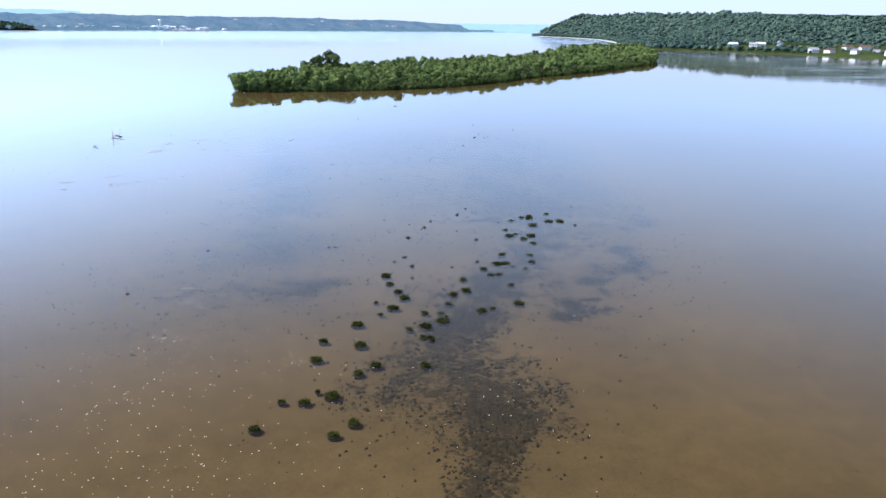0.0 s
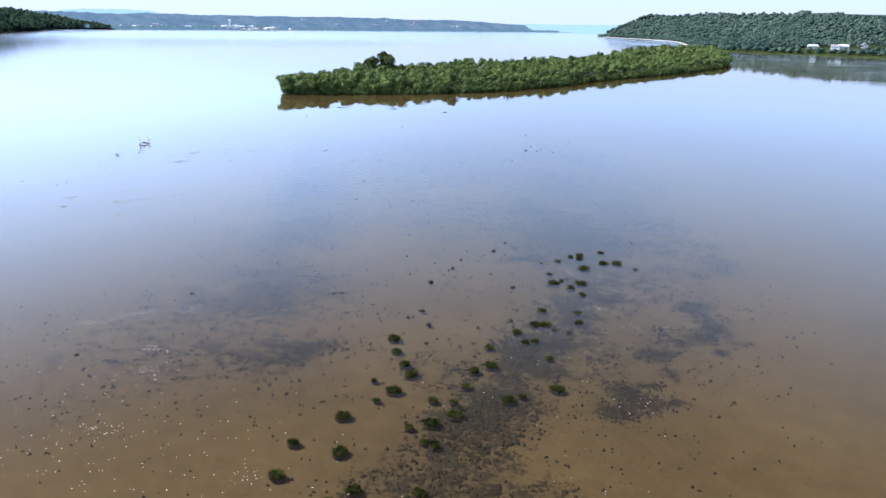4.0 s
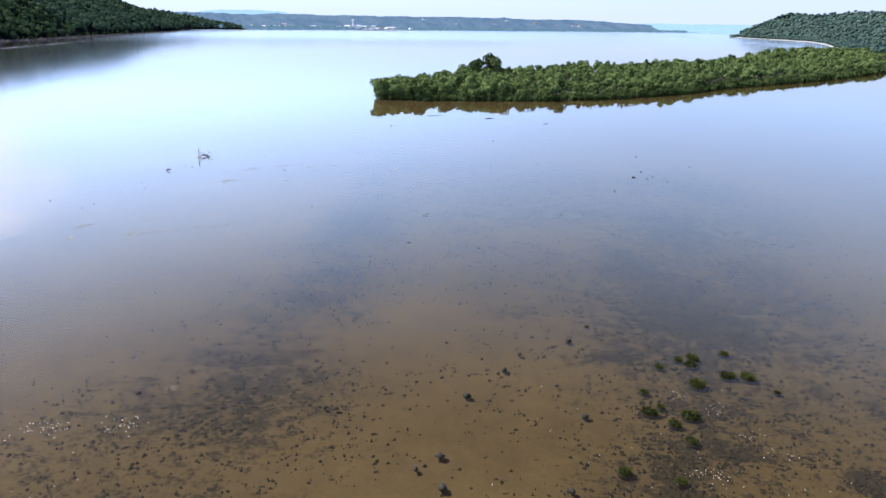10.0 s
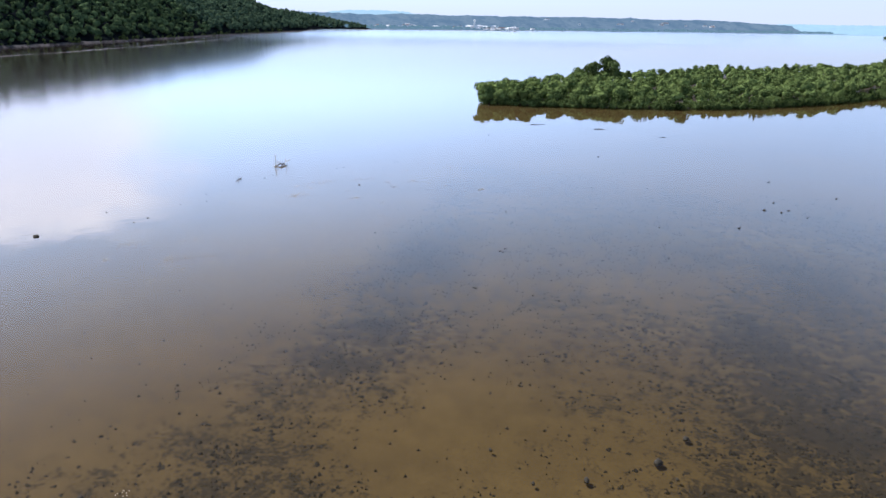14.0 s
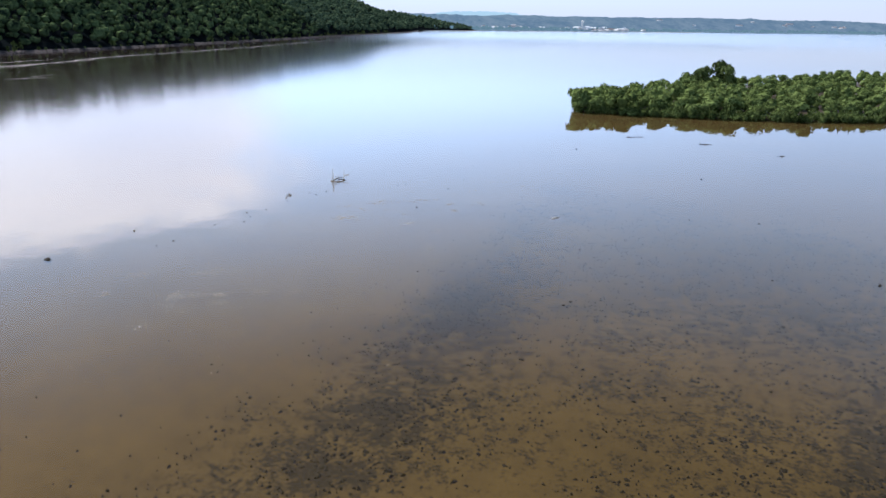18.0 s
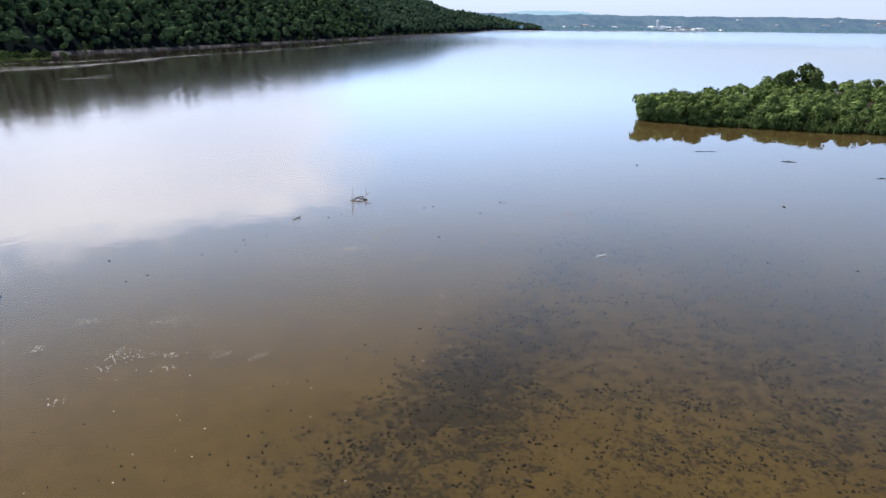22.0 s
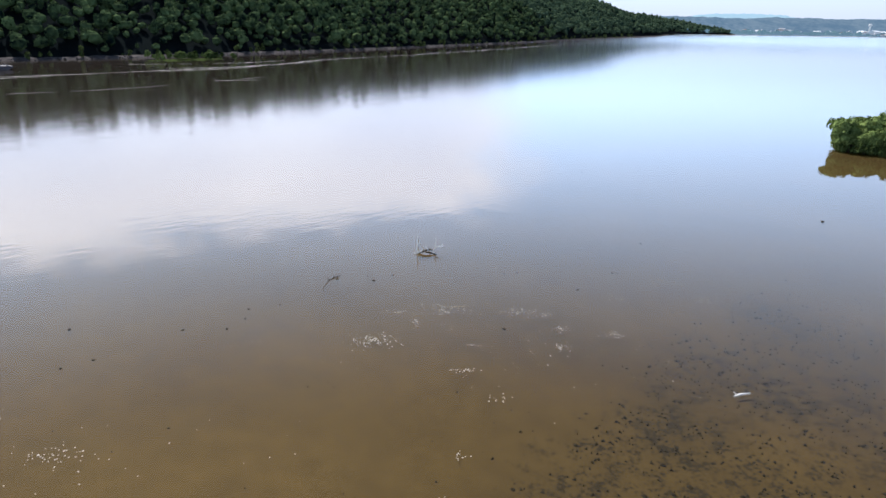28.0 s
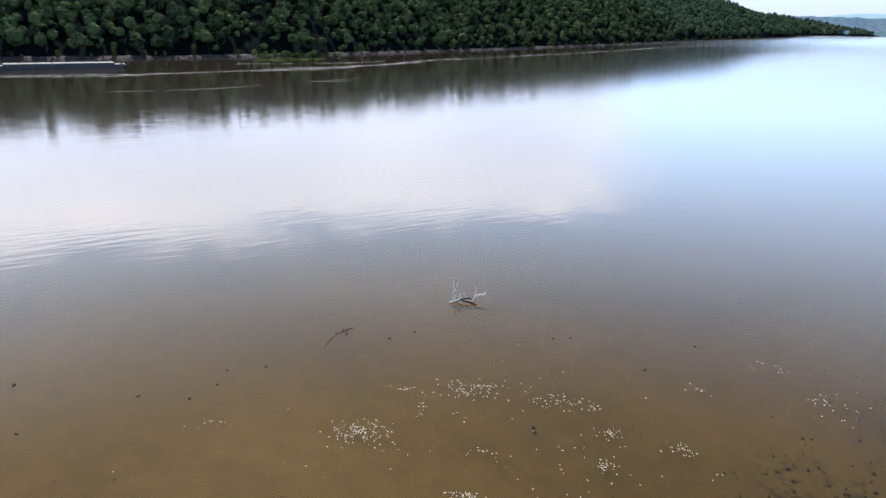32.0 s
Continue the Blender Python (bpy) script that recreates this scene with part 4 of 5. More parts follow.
def block_building(label, L, W, H, wall, roof):
    root = thing("town_building", label, "building", "buildings of the far town")
    bm = bmesh.new()
    bmesh.ops.create_cube(bm, size=1.0, matrix=Matrix.Translation((0, 0, H / 2)) @ Matrix.Diagonal((L, W, H, 1)))
    part("wall", bm_mesh("wall", bm, wall), root)
    bm = bmesh.new()
    a = [bm.verts.new(c) for c in ((-L / 2, -W / 2, H), (L / 2, -W / 2, H), (L / 2, W / 2, H), (-L / 2, W / 2, H), (-L / 2, 0, H + W * 0.16), (L / 2, 0, H + W * 0.16))]
    for ids in ((0, 1, 5, 4), (2, 3, 4, 5), (0, 4, 3), (1, 2, 5)):
        bm.faces.new([a[i] for i in ids])
    part("roof", bm_mesh("roof", bm, roof), root)
    return root


kinds = [block_building("long white industrial shed in the far town", 38, 20, 6, M["white"], M["roof_white"]),
         block_building("small white building in the far town", 22, 14, 7, M["white"], M["roof_grey"]),
         block_building("low building with a brown roof in the far town", 34, 16, 6, M["white"], M["roof_brown"])]
sp = []
for i in range(58):
    a = radians(r.uniform(-30.5, -16.5))
    d = r.uniform(2250, 2750) + (16 - abs(math.degrees(a) + 24)) * 8
    sp.append((d * math.sin(a), d * math.cos(a), 3.0 + r.uniform(0, 5), r.uniform(0.4, 1.0)))
repeat(kinds, sp, r, 0.9, 1.1)
for a, d, s in ((-20.6, 2700, 1.35), (-19.9, 2760, 1.25), (-27.5, 2420, 1.0)):
    copy_thing(kinds[0], pose(d * math.sin(radians(a)), d * math.cos(radians(a)), 5, 0, 0, -a) @ Matrix.Scale(s, 4))

for i in range(12):
    a, d = radians(r.uniform(-16, -2)), r.uniform(3050, 3300)
    copy_thing(kinds[1 + i % 2], pose(d * math.sin(a), d * math.cos(a), r.uniform(22, 40), 0, 0, r.uniform(0, 90)))

tower = thing("water_tower", "white town water tower on a slim shaft", "water tower")
a = radians(-21.1)
tower.matrix_basis = pose(2740 * math.sin(a), 2740 * math.cos(a), 4)
part("shaft", mesh_of("shaft", *tube([(0, 0, 0), (0, 0, 10), (0, 0, 24)], [3.0, 2.2, 2.4], 10), M["white"]), tower)
v, f = BALL2
part("tank", mesh_of("tank", v * (5.2, 5.2, 4.2) + (0, 0, 27), f, M["white"], True), tower)


# ---- drowned weed beds on the flat ----
# centre x, y, half width, half length, density; the turn of each group in degrees
FLAT_BEDS = [(-29.2, 129.1, 5.4, 14.9, 0.55), (-21.4, 109.2, 4.4, 7.5, 0.35), (-23.4, 97.7, 3.9, 5.9, 0.4), (-21.3, 87, 5.1, 6, 0.6), (-20.6, 79.8, 7.6, 4.9, 0.55), (-28.7, 75, 3.8, 3.4, 0.4), (-20.4, 70.5, 6.5, 3.7, 0.45), (-13.5, 71.9, 3.5, 1.8, 0.95), (-15.3, 69.2, 3.4, 1.2, 0.9), (-19.1, 66.2, 5.2, 2.7, 0.4), (-8, 87.2, 11.1, 8.4, 0.12), (-18.4, 62.5, 9.3, 4.1, 0.14), (14.9, 138.2, 7.6, 11.9, 0.6), (9.7, 120.6, 4.9, 8.7, 0.6), (13.7, 111, 6.6, 9.5, 0.8), (20.5, 119.9, 6.4, 8.5, 0.5), (26.5, 115.8, 3.4, 6.6, 0.6), (19.2, 105.6, 6.2, 5.3, 0.65)]
FLAT_BEDS_B = [(9.1, 101.8, 4, 3.9, 0.4), (15.2, 94.2, 3.6, 5.6, 0.55), (15.4, 87.3, 3, 1.3, 1), (12.3, 84.9, 2.4, 2.5, 0.7), (11.7, 80.8, 1.6, 2.7, 0.9), (7.2, 75.1, 3.2, 2.3, 1), (8.5, 69.6, 1.4, 2.6, 0.8), (4.1, 64.8, 3.4, 2.2, 1.1), (2.4, 62.2, 3.6, 1.4, 1), (11.4, 73.2, 2.6, 5.1, 0.35), (26.4, 77.4, 0.9, 0.8, 0.6), (30.7, 101.1, 2.3, 2.3, 0.7), (27.1, 96.4, 0.9, 1, 0.8), (23.4, 98.1, 0.9, 1.1, 0.8), (25.5, 104.8, 1.4, 1.2, 0.7), (31.4, 107.8, 1.7, 1.8, 0.6), (35.5, 108.6, 2.1, 1.8, 0.4), (17.9, 80.8, 8.8, 10, 0.22)]
DARK_MATS = [(6.3, 70.8, 1.9, 2.2, 1.1), (23.9, 86.2, 1.7, 1.7, 1.2), (25, 81.4, 1.2, 2.5, 1.2), (23.2, 78.7, 1.6, 1.2, 1.2), (20.7, 77.3, 0.9, 0.9, 1.2), (19.3, 79.8, 0.6, 1, 1.2), (18.3, 74.3, 1.5, 1.1, 1.2), (23.8, 75.4, 0.7, 0.8, 1), (14.3, 67.7, 1.1, 1.5, 1.2), (16.3, 68.4, 0.8, 0.5, 1), (13.1, 64.4, 1.6, 1.3, 1.2), (15.4, 65.7, 1, 1.4, 1.1), (17.5, 66, 0.7, 0.7, 1.2), (18.5, 70.5, 0.4, 1, 1)]
NEAR_BEDS = [(4.1, 48, 3.5, 3.5, 0.9), (4.7, 44.4, 4.1, 2.3, 1.1), (3.6, 40.6, 2.7, 1.6, 0.8), (-0.3, 51.6, 3.7, 4.9, 0.6), (0.1, 59.3, 2.1, 3.1, 0.4), (4, 53.7, 2.9, 4.2, 0.6), (-2.9, 48.7, 3.1, 5.3, 0.35), (-28.5, 75.1, 10.2, 8.1, 0.3), (-28.3, 62.2, 8, 7.3, 0.25), (0.6, 69.2, 4.2, 3.3, 0.5)]
MID_BEDS = [(-29, 130.3, 4.5, 8.6, 0.55), (-24.6, 112.8, 3.6, 4.9, 0.75), (-24.5, 105, 4.3, 3.3, 0.65), (-19.6, 116.6, 3.7, 6.8, 0.35), (-25.3, 98.2, 3.5, 3.9, 0.5), (-18.8, 100.7, 3, 2.8, 0.5), (-24, 90.4, 4.8, 2.2, 0.8), (-20.1, 87.6, 4.9, 2.3, 0.7), (-21, 82.3, 5.5, 2.6, 0.7), (-15.3, 86.5, 3.5, 2.7, 0.35), (-31.8, 103.6, 4.4, 5.6, 0.2), (-32.3, 92.1, 4.7, 6.3, 0.2), (-15.2, 133.5, 5.2, 3.8, 0.3), (-11.1, 125.9, 6.7, 3.9, 0.35), (-10.4, 113.6, 3.5, 4.4, 0.2), (-2.4, 107.4, 3.1, 1.8, 0.4), (20.2, 170.3, 10.4, 14.2, 0.7), (14, 145.6, 6.9, 10.7, 0.8)]
MID_BEDS_B = [(9.1, 124.7, 3.1, 7.7, 0.85), (13.4, 120, 5.2, 6.8, 0.75), (14.7, 110.4, 6.5, 5.1, 1), (21.1, 124.6, 4.7, 9.9, 0.6), (8, 99.9, 3, 0.9, 1), (11.3, 102.2, 1.3, 1.2, 0.8), (16, 101.9, 5.1, 3.5, 0.65), (18.1, 96.5, 3.1, 2.8, 0.4), (27.9, 148.8, 4.6, 13.8, 0.4), (8.4, 136.1, 2.8, 6.7, 0.5), (-2.6, 98.7, 8.9, 5.3, 0.14), (-3.2, 114.9, 6.9, 7.2, 0.1)]
FAR_BEDS = [(-35.6, 154.8, 4.5, 10, 0.35), (-29.8, 133.2, 4.4, 6.8, 0.85), (-28.3, 124.5, 3.1, 4.2, 0.65), (-24.4, 127.2, 2.6, 4.2, 0.5), (-32.4, 118.9, 3, 4.4, 0.35), (-26.5, 119.1, 4.3, 3.5, 0.6), (-24.5, 113.3, 3, 1.1, 1.1), (-25.5, 111.7, 3, 2.8, 0.6), (-23.6, 108.1, 3.5, 2.4, 0.55), (-23.4, 104.4, 3.3, 2.1, 0.9), (-28.9, 100.7, 4, 2.5, 0.35), (-32.6, 105.4, 3.7, 3.1, 0.25), (-18.5, 115, 3.8, 3.8, 0.35), (-12.7, 135.4, 5.3, 3.3, 0.45), (-8.9, 131.2, 2.9, 3.2, 0.35), (-13.4, 126.9, 2.9, 3, 0.45), (-10, 122.8, 2.6, 3.4, 0.3), (-5.7, 143.3, 7.3, 5, 0.45)]
FAR_BEDS_B = [(1, 151.2, 6.5, 7.4, 0.55), (-1.3, 176.6, 9.3, 14.1, 0.4), (6.2, 123.6, 1.7, 2.5, 0.8), (-3.8, 123.2, 10.4, 8, 0.38), (-12.2, 160.6, 14.1, 16, 0.45), (-6, 116.9, 3.8, 2.6, 0.3)]
ISLAND_BEDS = [(-37.2, 161.4, 3.6, 6.4, 0.55), (-34.7, 149.1, 4.1, 5.2, 0.5), (-29.4, 141.9, 4, 3, 0.75), (-30.9, 136.1, 3.8, 3.1, 0.9), (-28.7, 129.1, 4.4, 2.3, 1), (-26.2, 135.7, 4.3, 3, 0.65), (-30.2, 147.5, 2.9, 4.1, 0.55), (-34.5, 142.1, 2.8, 2.9, 0.5), (-19.8, 157.1, 12.3, 11.3, 0.4), (-24.7, 180.1, 13.2, 14.2, 0.45), (-15.4, 144.6, 9.8, 5.7, 0.4), (-30.7, 157.8, 3.3, 5.3, 0.35), (-37.9, 131.8, 2.6, 2.4, 0.15), (-62, 130.2, 3.2, 4.1, 0.1)]
END_BEDS = [(-39.3, 173.4, 5.5, 5, 0.5), (-34.2, 171.6, 3.1, 2.8, 0.55), (-41.2, 186.7, 4, 5.9, 0.5), (-44.7, 173.7, 2.8, 2.8, 0.2), (-58.1, 142.3, 2.4, 2.2, 0.15), (-41.6, 166.8, 2.4, 2.2, 0.2)]
STRIP_BEDS = [(4.8, 45.2, 3.9, 3.0, 1.1), (3.8, 40.6, 2.7, 2.6, 0.85), (3.6, 37.0, 2.6, 1.9, 0.85), (1.6, 58.1, 2.8, 3.6, 0.75), (3.4, 63.3, 2.2, 3.5, 0.85), (5.4, 69.4, 2.1, 3.3, 0.75), (8.0, 78.7, 2.7, 3.3, 0.65), (-0.4, 52.6, 3.8, 3.5, 0.6), (6.4, 53.8, 2.4, 2.6, 0.6), (10.2, 48.2, 1.1, 2.6, 0.6), (-2.1, 48.8, 2.6, 3.5, 0.4), (2.5, 53.7, 2.9, 3.1, 0.7)]
OPEN_BEDS = [(14, 74, 9, 12, 0.22), (20, 92, 10, 14, 0.28), (18, 112, 12, 16, 0.4), (10, 100, 10, 8, 0.3), (5, 118, 9, 12, 0.3), (-8, 138, 16, 14, 0.25), (24, 140, 10, 22, 0.4), (8, 160, 16, 22, 0.35)]
WEED = [(1, STRIP_BEDS), (0, OPEN_BEDS), (10, FLAT_BEDS), (10, FLAT_BEDS_B), (10, DARK_MATS), (2, NEAR_BEDS), (22, MID_BEDS), (22, MID_BEDS_B), (35, FAR_BEDS), (35, FAR_BEDS_B), (43, ISLAND_BEDS), (59, END_BEDS)]
r = np.random.default_rng(51)


def value_noise(x, y, cell, seed):
    """Smooth noise between -1 and 1 for arrays of places."""
    lattice = np.random.default_rng(seed).uniform(-1, 1, (512, 512))
    u, w = x / cell + 200, y / cell + 50
    i, j = np.floor(u).astype(int), np.floor(w).astype(int)
    f, g = u - i, w - j
    f, g = f * f * (3 - 2 * f), g * g * (3 - 2 * g)
    i, j = i % 511, j % 511
    return (lattice[i, j] * (1 - f) + lattice[i + 1, j] * f) * (1 - g) + (lattice[i, j + 1] * (1 - f) + lattice[i + 1, j + 1] * f) * g


def weed_share(x, y):
    """How much of the bed is under weed at each place."""
    drift_x = 1.3 * value_noise(x, y, 6.0, 1) + 0.8 * value_noise(x, y, 2.2, 2)
    drift_y = 1.8 * value_noise(x, y, 7.0, 3) + 0.9 * value_noise(x, y, 2.4, 4)
    best, bare = np.zeros_like(x), np.ones_like(x)
    for turn, beds in WEED:
        c, e = math.cos(radians(turn)), math.sin(radians(turn))
        for bx, by, a, b, d in beds:
            k = min(1.0, 0.35 * min(a, b))
            ux, uy = x + drift_x * k - bx, y + drift_y * k - by
            p, q = (ux * c + uy * e) / (a * 1.12), (uy * c - ux * e) / (b * 1.12)
            here = min(0.97, d * 0.95) * np.exp(-(p * p + q * q) ** 1.2 * 0.7)
            best, bare = np.maximum(best, here), bare * (1 - here)
    thin = 0.07 * np.exp(-(((x + 14) / 40) ** 2 + ((y - 100) / 80) ** 2) ** 2)
    best = 0.52 * best + 0.48 * (1 - bare)
    return 1 - (1 - best) * (1 - thin)


# the flat itself, with the share of weed at each spot
gx, gy = np.arange(-95, 60.1, 0.8), np.arange(18, 250.1, 0.8)
X, Y = np.meshgrid(gx, gy)
share = weed_share(X, Y)
edge = np.minimum(np.minimum(X + 95, 60 - X), np.minimum(Y - 18, 250 - Y))
v = np.stack([X.ravel(), Y.ravel(), np.where(edge.ravel() < 1, -0.5, -0.345)], 1)
i, j = np.meshgrid(np.arange(len(gx) - 1), np.arange(len(gy) - 1))
a = (j * len(gx) + i).ravel()
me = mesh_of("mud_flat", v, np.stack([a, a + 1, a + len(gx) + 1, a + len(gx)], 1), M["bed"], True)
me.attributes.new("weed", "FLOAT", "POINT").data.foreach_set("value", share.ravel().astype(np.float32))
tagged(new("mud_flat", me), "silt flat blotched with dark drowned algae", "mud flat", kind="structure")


def cushions(name, label, x0, x1, y0, y1, thick, low, high, r):
    """Ragged cushions of drowned weed, strewn as the share of weed says."""
    count = int((x1 - x0) * (y1 - y0) * thick)
    x, y = r.uniform(x0, x1, count), r.uniform(y0, y1, count)
    clump = 0.55 + 0.75 * value_noise(x, y, 1.7, 11) + 0.45 * value_noise(x, y, 0.8, 12)
    d = weed_share(x, y)
    keep = r.uniform(0, 1, count) < np.clip(d ** 1.4 * clump, 0, 1) + np.clip(d - 0.72, 0, 1) * 1.5
    x, y, d = x[keep], y[keep], d[keep]
    n, sides = len(x), 8
    size = (low + (high - low) * r.uniform(0, 1, n) ** 2.0) * (0.45 + 0.75 * d)
    t = np.linspace(0, 2 * np.pi, sides, endpoint=False)[None, :] + r.uniform(0, 6.28, (n, 1))
    rad = size[:, None] * r.uniform(0.3, 1.45, (n, sides))
    a, long = r.normal(0.4, 0.8, (n, 1)), r.uniform(1.0, 1.7, (n, 1))
    u, w = rad * np.cos(t) * long, rad * np.sin(t)
    rim = np.stack([x[:, None] + u * np.cos(a) - w * np.sin(a), y[:, None] + u * np.sin(a) + w * np.cos(a), np.full((n, sides), -0.352)], 2)
    top = np.stack([x, y, -0.33 + r.uniform(0.04, 0.22, n)], 1)[:, None, :]
    v = np.concatenate([rim, top], 1).reshape(-1, 3)
    k = np.arange(sides)
    f = (np.arange(n)[:, None, None] * (sides + 1) + np.stack([k, (k + 1) % sides, np.full(sides, sides)], 1)[None]).reshape(-1, 3)
    thing(name, label, "water weed", kind="stuff", me=mesh_of(name, v, f, M["weed"], True))


cushions("weed_bed", "blackish drowned weed mats under shallow water", -14, 38, 34, 94, 17.0, 0.06, 0.26, r)
cushions("weed_patches", "scattered dark drowned weed on brown silt", -8, 45, 94, 225, 7.5, 0.07, 0.27, r)
cushions("sparse_weed", "thin dark specks of weed on brown silt", -75, -8, 94, 225, 7.5, 0.06, 0.22, r)
cushions("weed_specks", "dark weed specks strewn between white shells", -50, -14, 50, 94, 8.0, 0.05, 0.27, r)


# ---- sedge clumps standing out of the water: x, y, width ----
NEAR_CLUMPS = [(-9.9, 53.3, 0.95), (-9.9, 56.9, 0.75), (-6.5, 56.2, 1.03), (-7.3, 60.6, 1.1), (-5.3, 63.1, 0.54), (-4.2, 64.7, 1.05), (-3.2, 67.5, 1.09), (-3.9, 69.1, 0.99), (-6.0, 66.1, 0.56), (-11.3, 46.4, 0.61), (-9.6, 46.4, 0.82), (-7.7, 47.4, 1.04), (-8.9, 48.0, 0.48), (-4.8, 52.4, 0.98), (-6.1, 51.0, 0.87), (-0.7, 52.5, 0.88), (-5.6, 43.7, 0.81), (-6.8, 42.1, 0.83), (-12.4, 42.7, 0.74)]
MID_CLUMPS = [(-5.0, 71.5, 0.84), (-5.6, 74.0, 1.12), (-1.0, 63.6, 0.87), (-2.3, 59.7, 0.72), (-0.8, 60.4, 1.2), (-1.0, 58.0, 0.65), (-0.3, 57.7, 0.85), (0.8, 61.7, 1.16), (0.6, 63.5, 0.65), (1.1, 62.8, 0.38), (1.4, 66.0, 0.79), (1.9, 68.6, 0.99), (3.3, 69.8, 1.18), (3.1, 73.2, 0.92), (5.6, 76.8, 0.96), (6.3, 74.7, 0.88), (7.2, 75.0, 0.76), (7.4, 78.7, 1.2), (8.3, 78.9, 1.1), (8.2, 82.3, 0.89), (9.1, 77.7, 0.46), (10.5, 77.4, 0.52), (11.6, 79.7, 0.94), (11.7, 82.2, 0.83), (8.3, 71.7, 0.79), (4.7, 64.3, 1.04), (5.8, 65.0, 0.67), (8.6, 66.4, 1.02)]
FAR_CLUMPS = [(12.7, 87.2, 0.94), (11.7, 89.2, 0.96), (12.9, 90.7, 1.28), (9.9, 90.4, 1.2), (10.8, 91.4, 0.68), (9.6, 93.4, 0.69), (13.8, 95.9, 1.35), (10.9, 98.2, 0.81), (12.6, 100.0, 0.82), (13.8, 100.7, 1.16), (13.6, 99.3, 0.98), (16.4, 98.1, 1.22), (16.6, 102.3, 0.84), (18.0, 98.3, 1.31), (19.9, 96.3, 0.56)]


def sedge(seed, blades):
    r = np.random.default_rng(seed)
    root = thing("sedge_clump", "rounded tuft of green sedge standing in shallow water", "grass tuft", "sedge clumps on the flat")
    v, f = BALL2
    w = v * (1 + r.uniform(-0.12, 0.12, (len(v), 1))) * (0.60, 0.55, 0.30) + (0, 0, -0.21)
    part("root_mound", mesh_of("root_mound", w, f, M["lump"], True), root, "dark muddy root mound")
    a = r.uniform(0, 6.283, blades)
    rad = np.sqrt(r.uniform(0, 1, blades)) * 0.40
    base = np.c_[rad * np.cos(a), rad * np.sin(a) * 0.9, 0.09 - 0.35 * rad**2]
    lean = np.c_[np.cos(a), np.sin(a), np.zeros(blades)] * (0.04 + rad[:, None] * 0.42) + r.normal(0, 0.05, (blades, 3))
    mid = base + lean * 0.5 + np.c_[np.zeros((blades, 2)), r.uniform(0.01, 0.06, blades)]
    tip = base + lean * 1.25 + np.c_[np.zeros((blades, 2)), r.uniform(-0.02, 0.06, blades)]
    across = np.c_[-np.sin(a), np.cos(a), np.zeros(blades)] * 0.035
    v = np.stack([base - across, base + across, mid + across * 0.8, mid - across * 0.8, tip + across * 0.15, tip - across * 0.15], 1).reshape(-1, 3)
    k = np.arange(blades)[:, None] * 6
    f = np.concatenate([k + (0, 1, 2, 3), k + (3, 2, 4, 5)])
    part("grass_head", mesh_of("grass_head", v, f, M["blade"]), root, "olive green sedge blades")
    return root


r = np.random.default_rng(61)
repeat([sedge(800 + k, 190) for k in range(5)], [(x, y, -0.02, w * 0.95) for x, y, w in NEAR_CLUMPS + MID_CLUMPS + FAR_CLUMPS], r, 0.88, 1.12)

# ---- dark root lumps that break the surface: x, y, width ----
LUMPS_A = [(-5.2, 65.7, 0.34), (-2.8, 77.5, 0.84), (-3.8, 80.7, 0.87), (-5.0, 78.9, 0.59), (-2.6, 73.4, 0.55), (-8.1, 79.4, 0.4), (-3.8, 88.9, 0.88), (-13.6, 84.2, 0.5), (-12.8, 84.3, 0.6), (-1.9, 61.1, 0.32), (3.0, 72.3, 0.24), (0.8, 70.2, 0.3), (1.9, 77.3, 0.64), (5.0, 79.4, 0.73), (11.5, 91.7, 0.3), (16.6, 91.9, 0.38), (14.3, 88.0, 0.29), (14.7, 91.4, 0.3), (21.3, 107.0, 0.44), (4.4, 104.8, 0.62), (3.0, 101.1, 0.9), (5.3, 88.4, 0.73), (-0.9, 97.1, 0.7), (-1.7, 93.9, 0.8), (-2.1, 93.1, 0.38), (2.8, 92.4, 0.46), (-7.6, 97.5, 0.45), (-6.4, 91.1, 0.38), (-3.9, 95.3, 0.4), (8.9, 97.2, 0.48), (-9.3, 71.3, 0.42), (-7.5, 72.6, 0.37)]
LUMPS_B = [(4.4, 99.7, 0.41), (-11.5, 57.5, 0.3), (-28.2, 82.1, 0.59), (-31.8, 67.4, 0.5), (-21.3, 139.7, 0.5), (-21.5, 138.4, 0.45), (-21.0, 138.2, 0.34), (-23.9, 141.1, 0.29), (-19.7, 125.1, 0.54), (5.9, 164.6, 0.74), (9.2, 177.5, 0.82), (10.6, 183.6, 0.75), (11.7, 177.1, 0.72), (12.7, 179.2, 0.63), (15.3, 175.9, 0.61), (20.5, 192.2, 0.81), (9.8, 200.9, 0.61), (-24.4, 210.6, 0.6), (-10.0, 184.1, 0.54), (-19.1, 179.9, 0.48), (-77.4, 115.9, 1.05), (-79.4, 128.6, 0.47), (-71.7, 126.5, 0.4), (-0.7, 131.5, 0.35), (-10.4, 125.6, 0.36), (-13.3, 125.8, 0.32), (-39.5, 138.0, 0.37), (-56.1, 226.4, 0.79), (-1.7, 145.8, 0.41), (-4.6, 159.2, 0.41), (-27.2, 156.9, 0.43)]
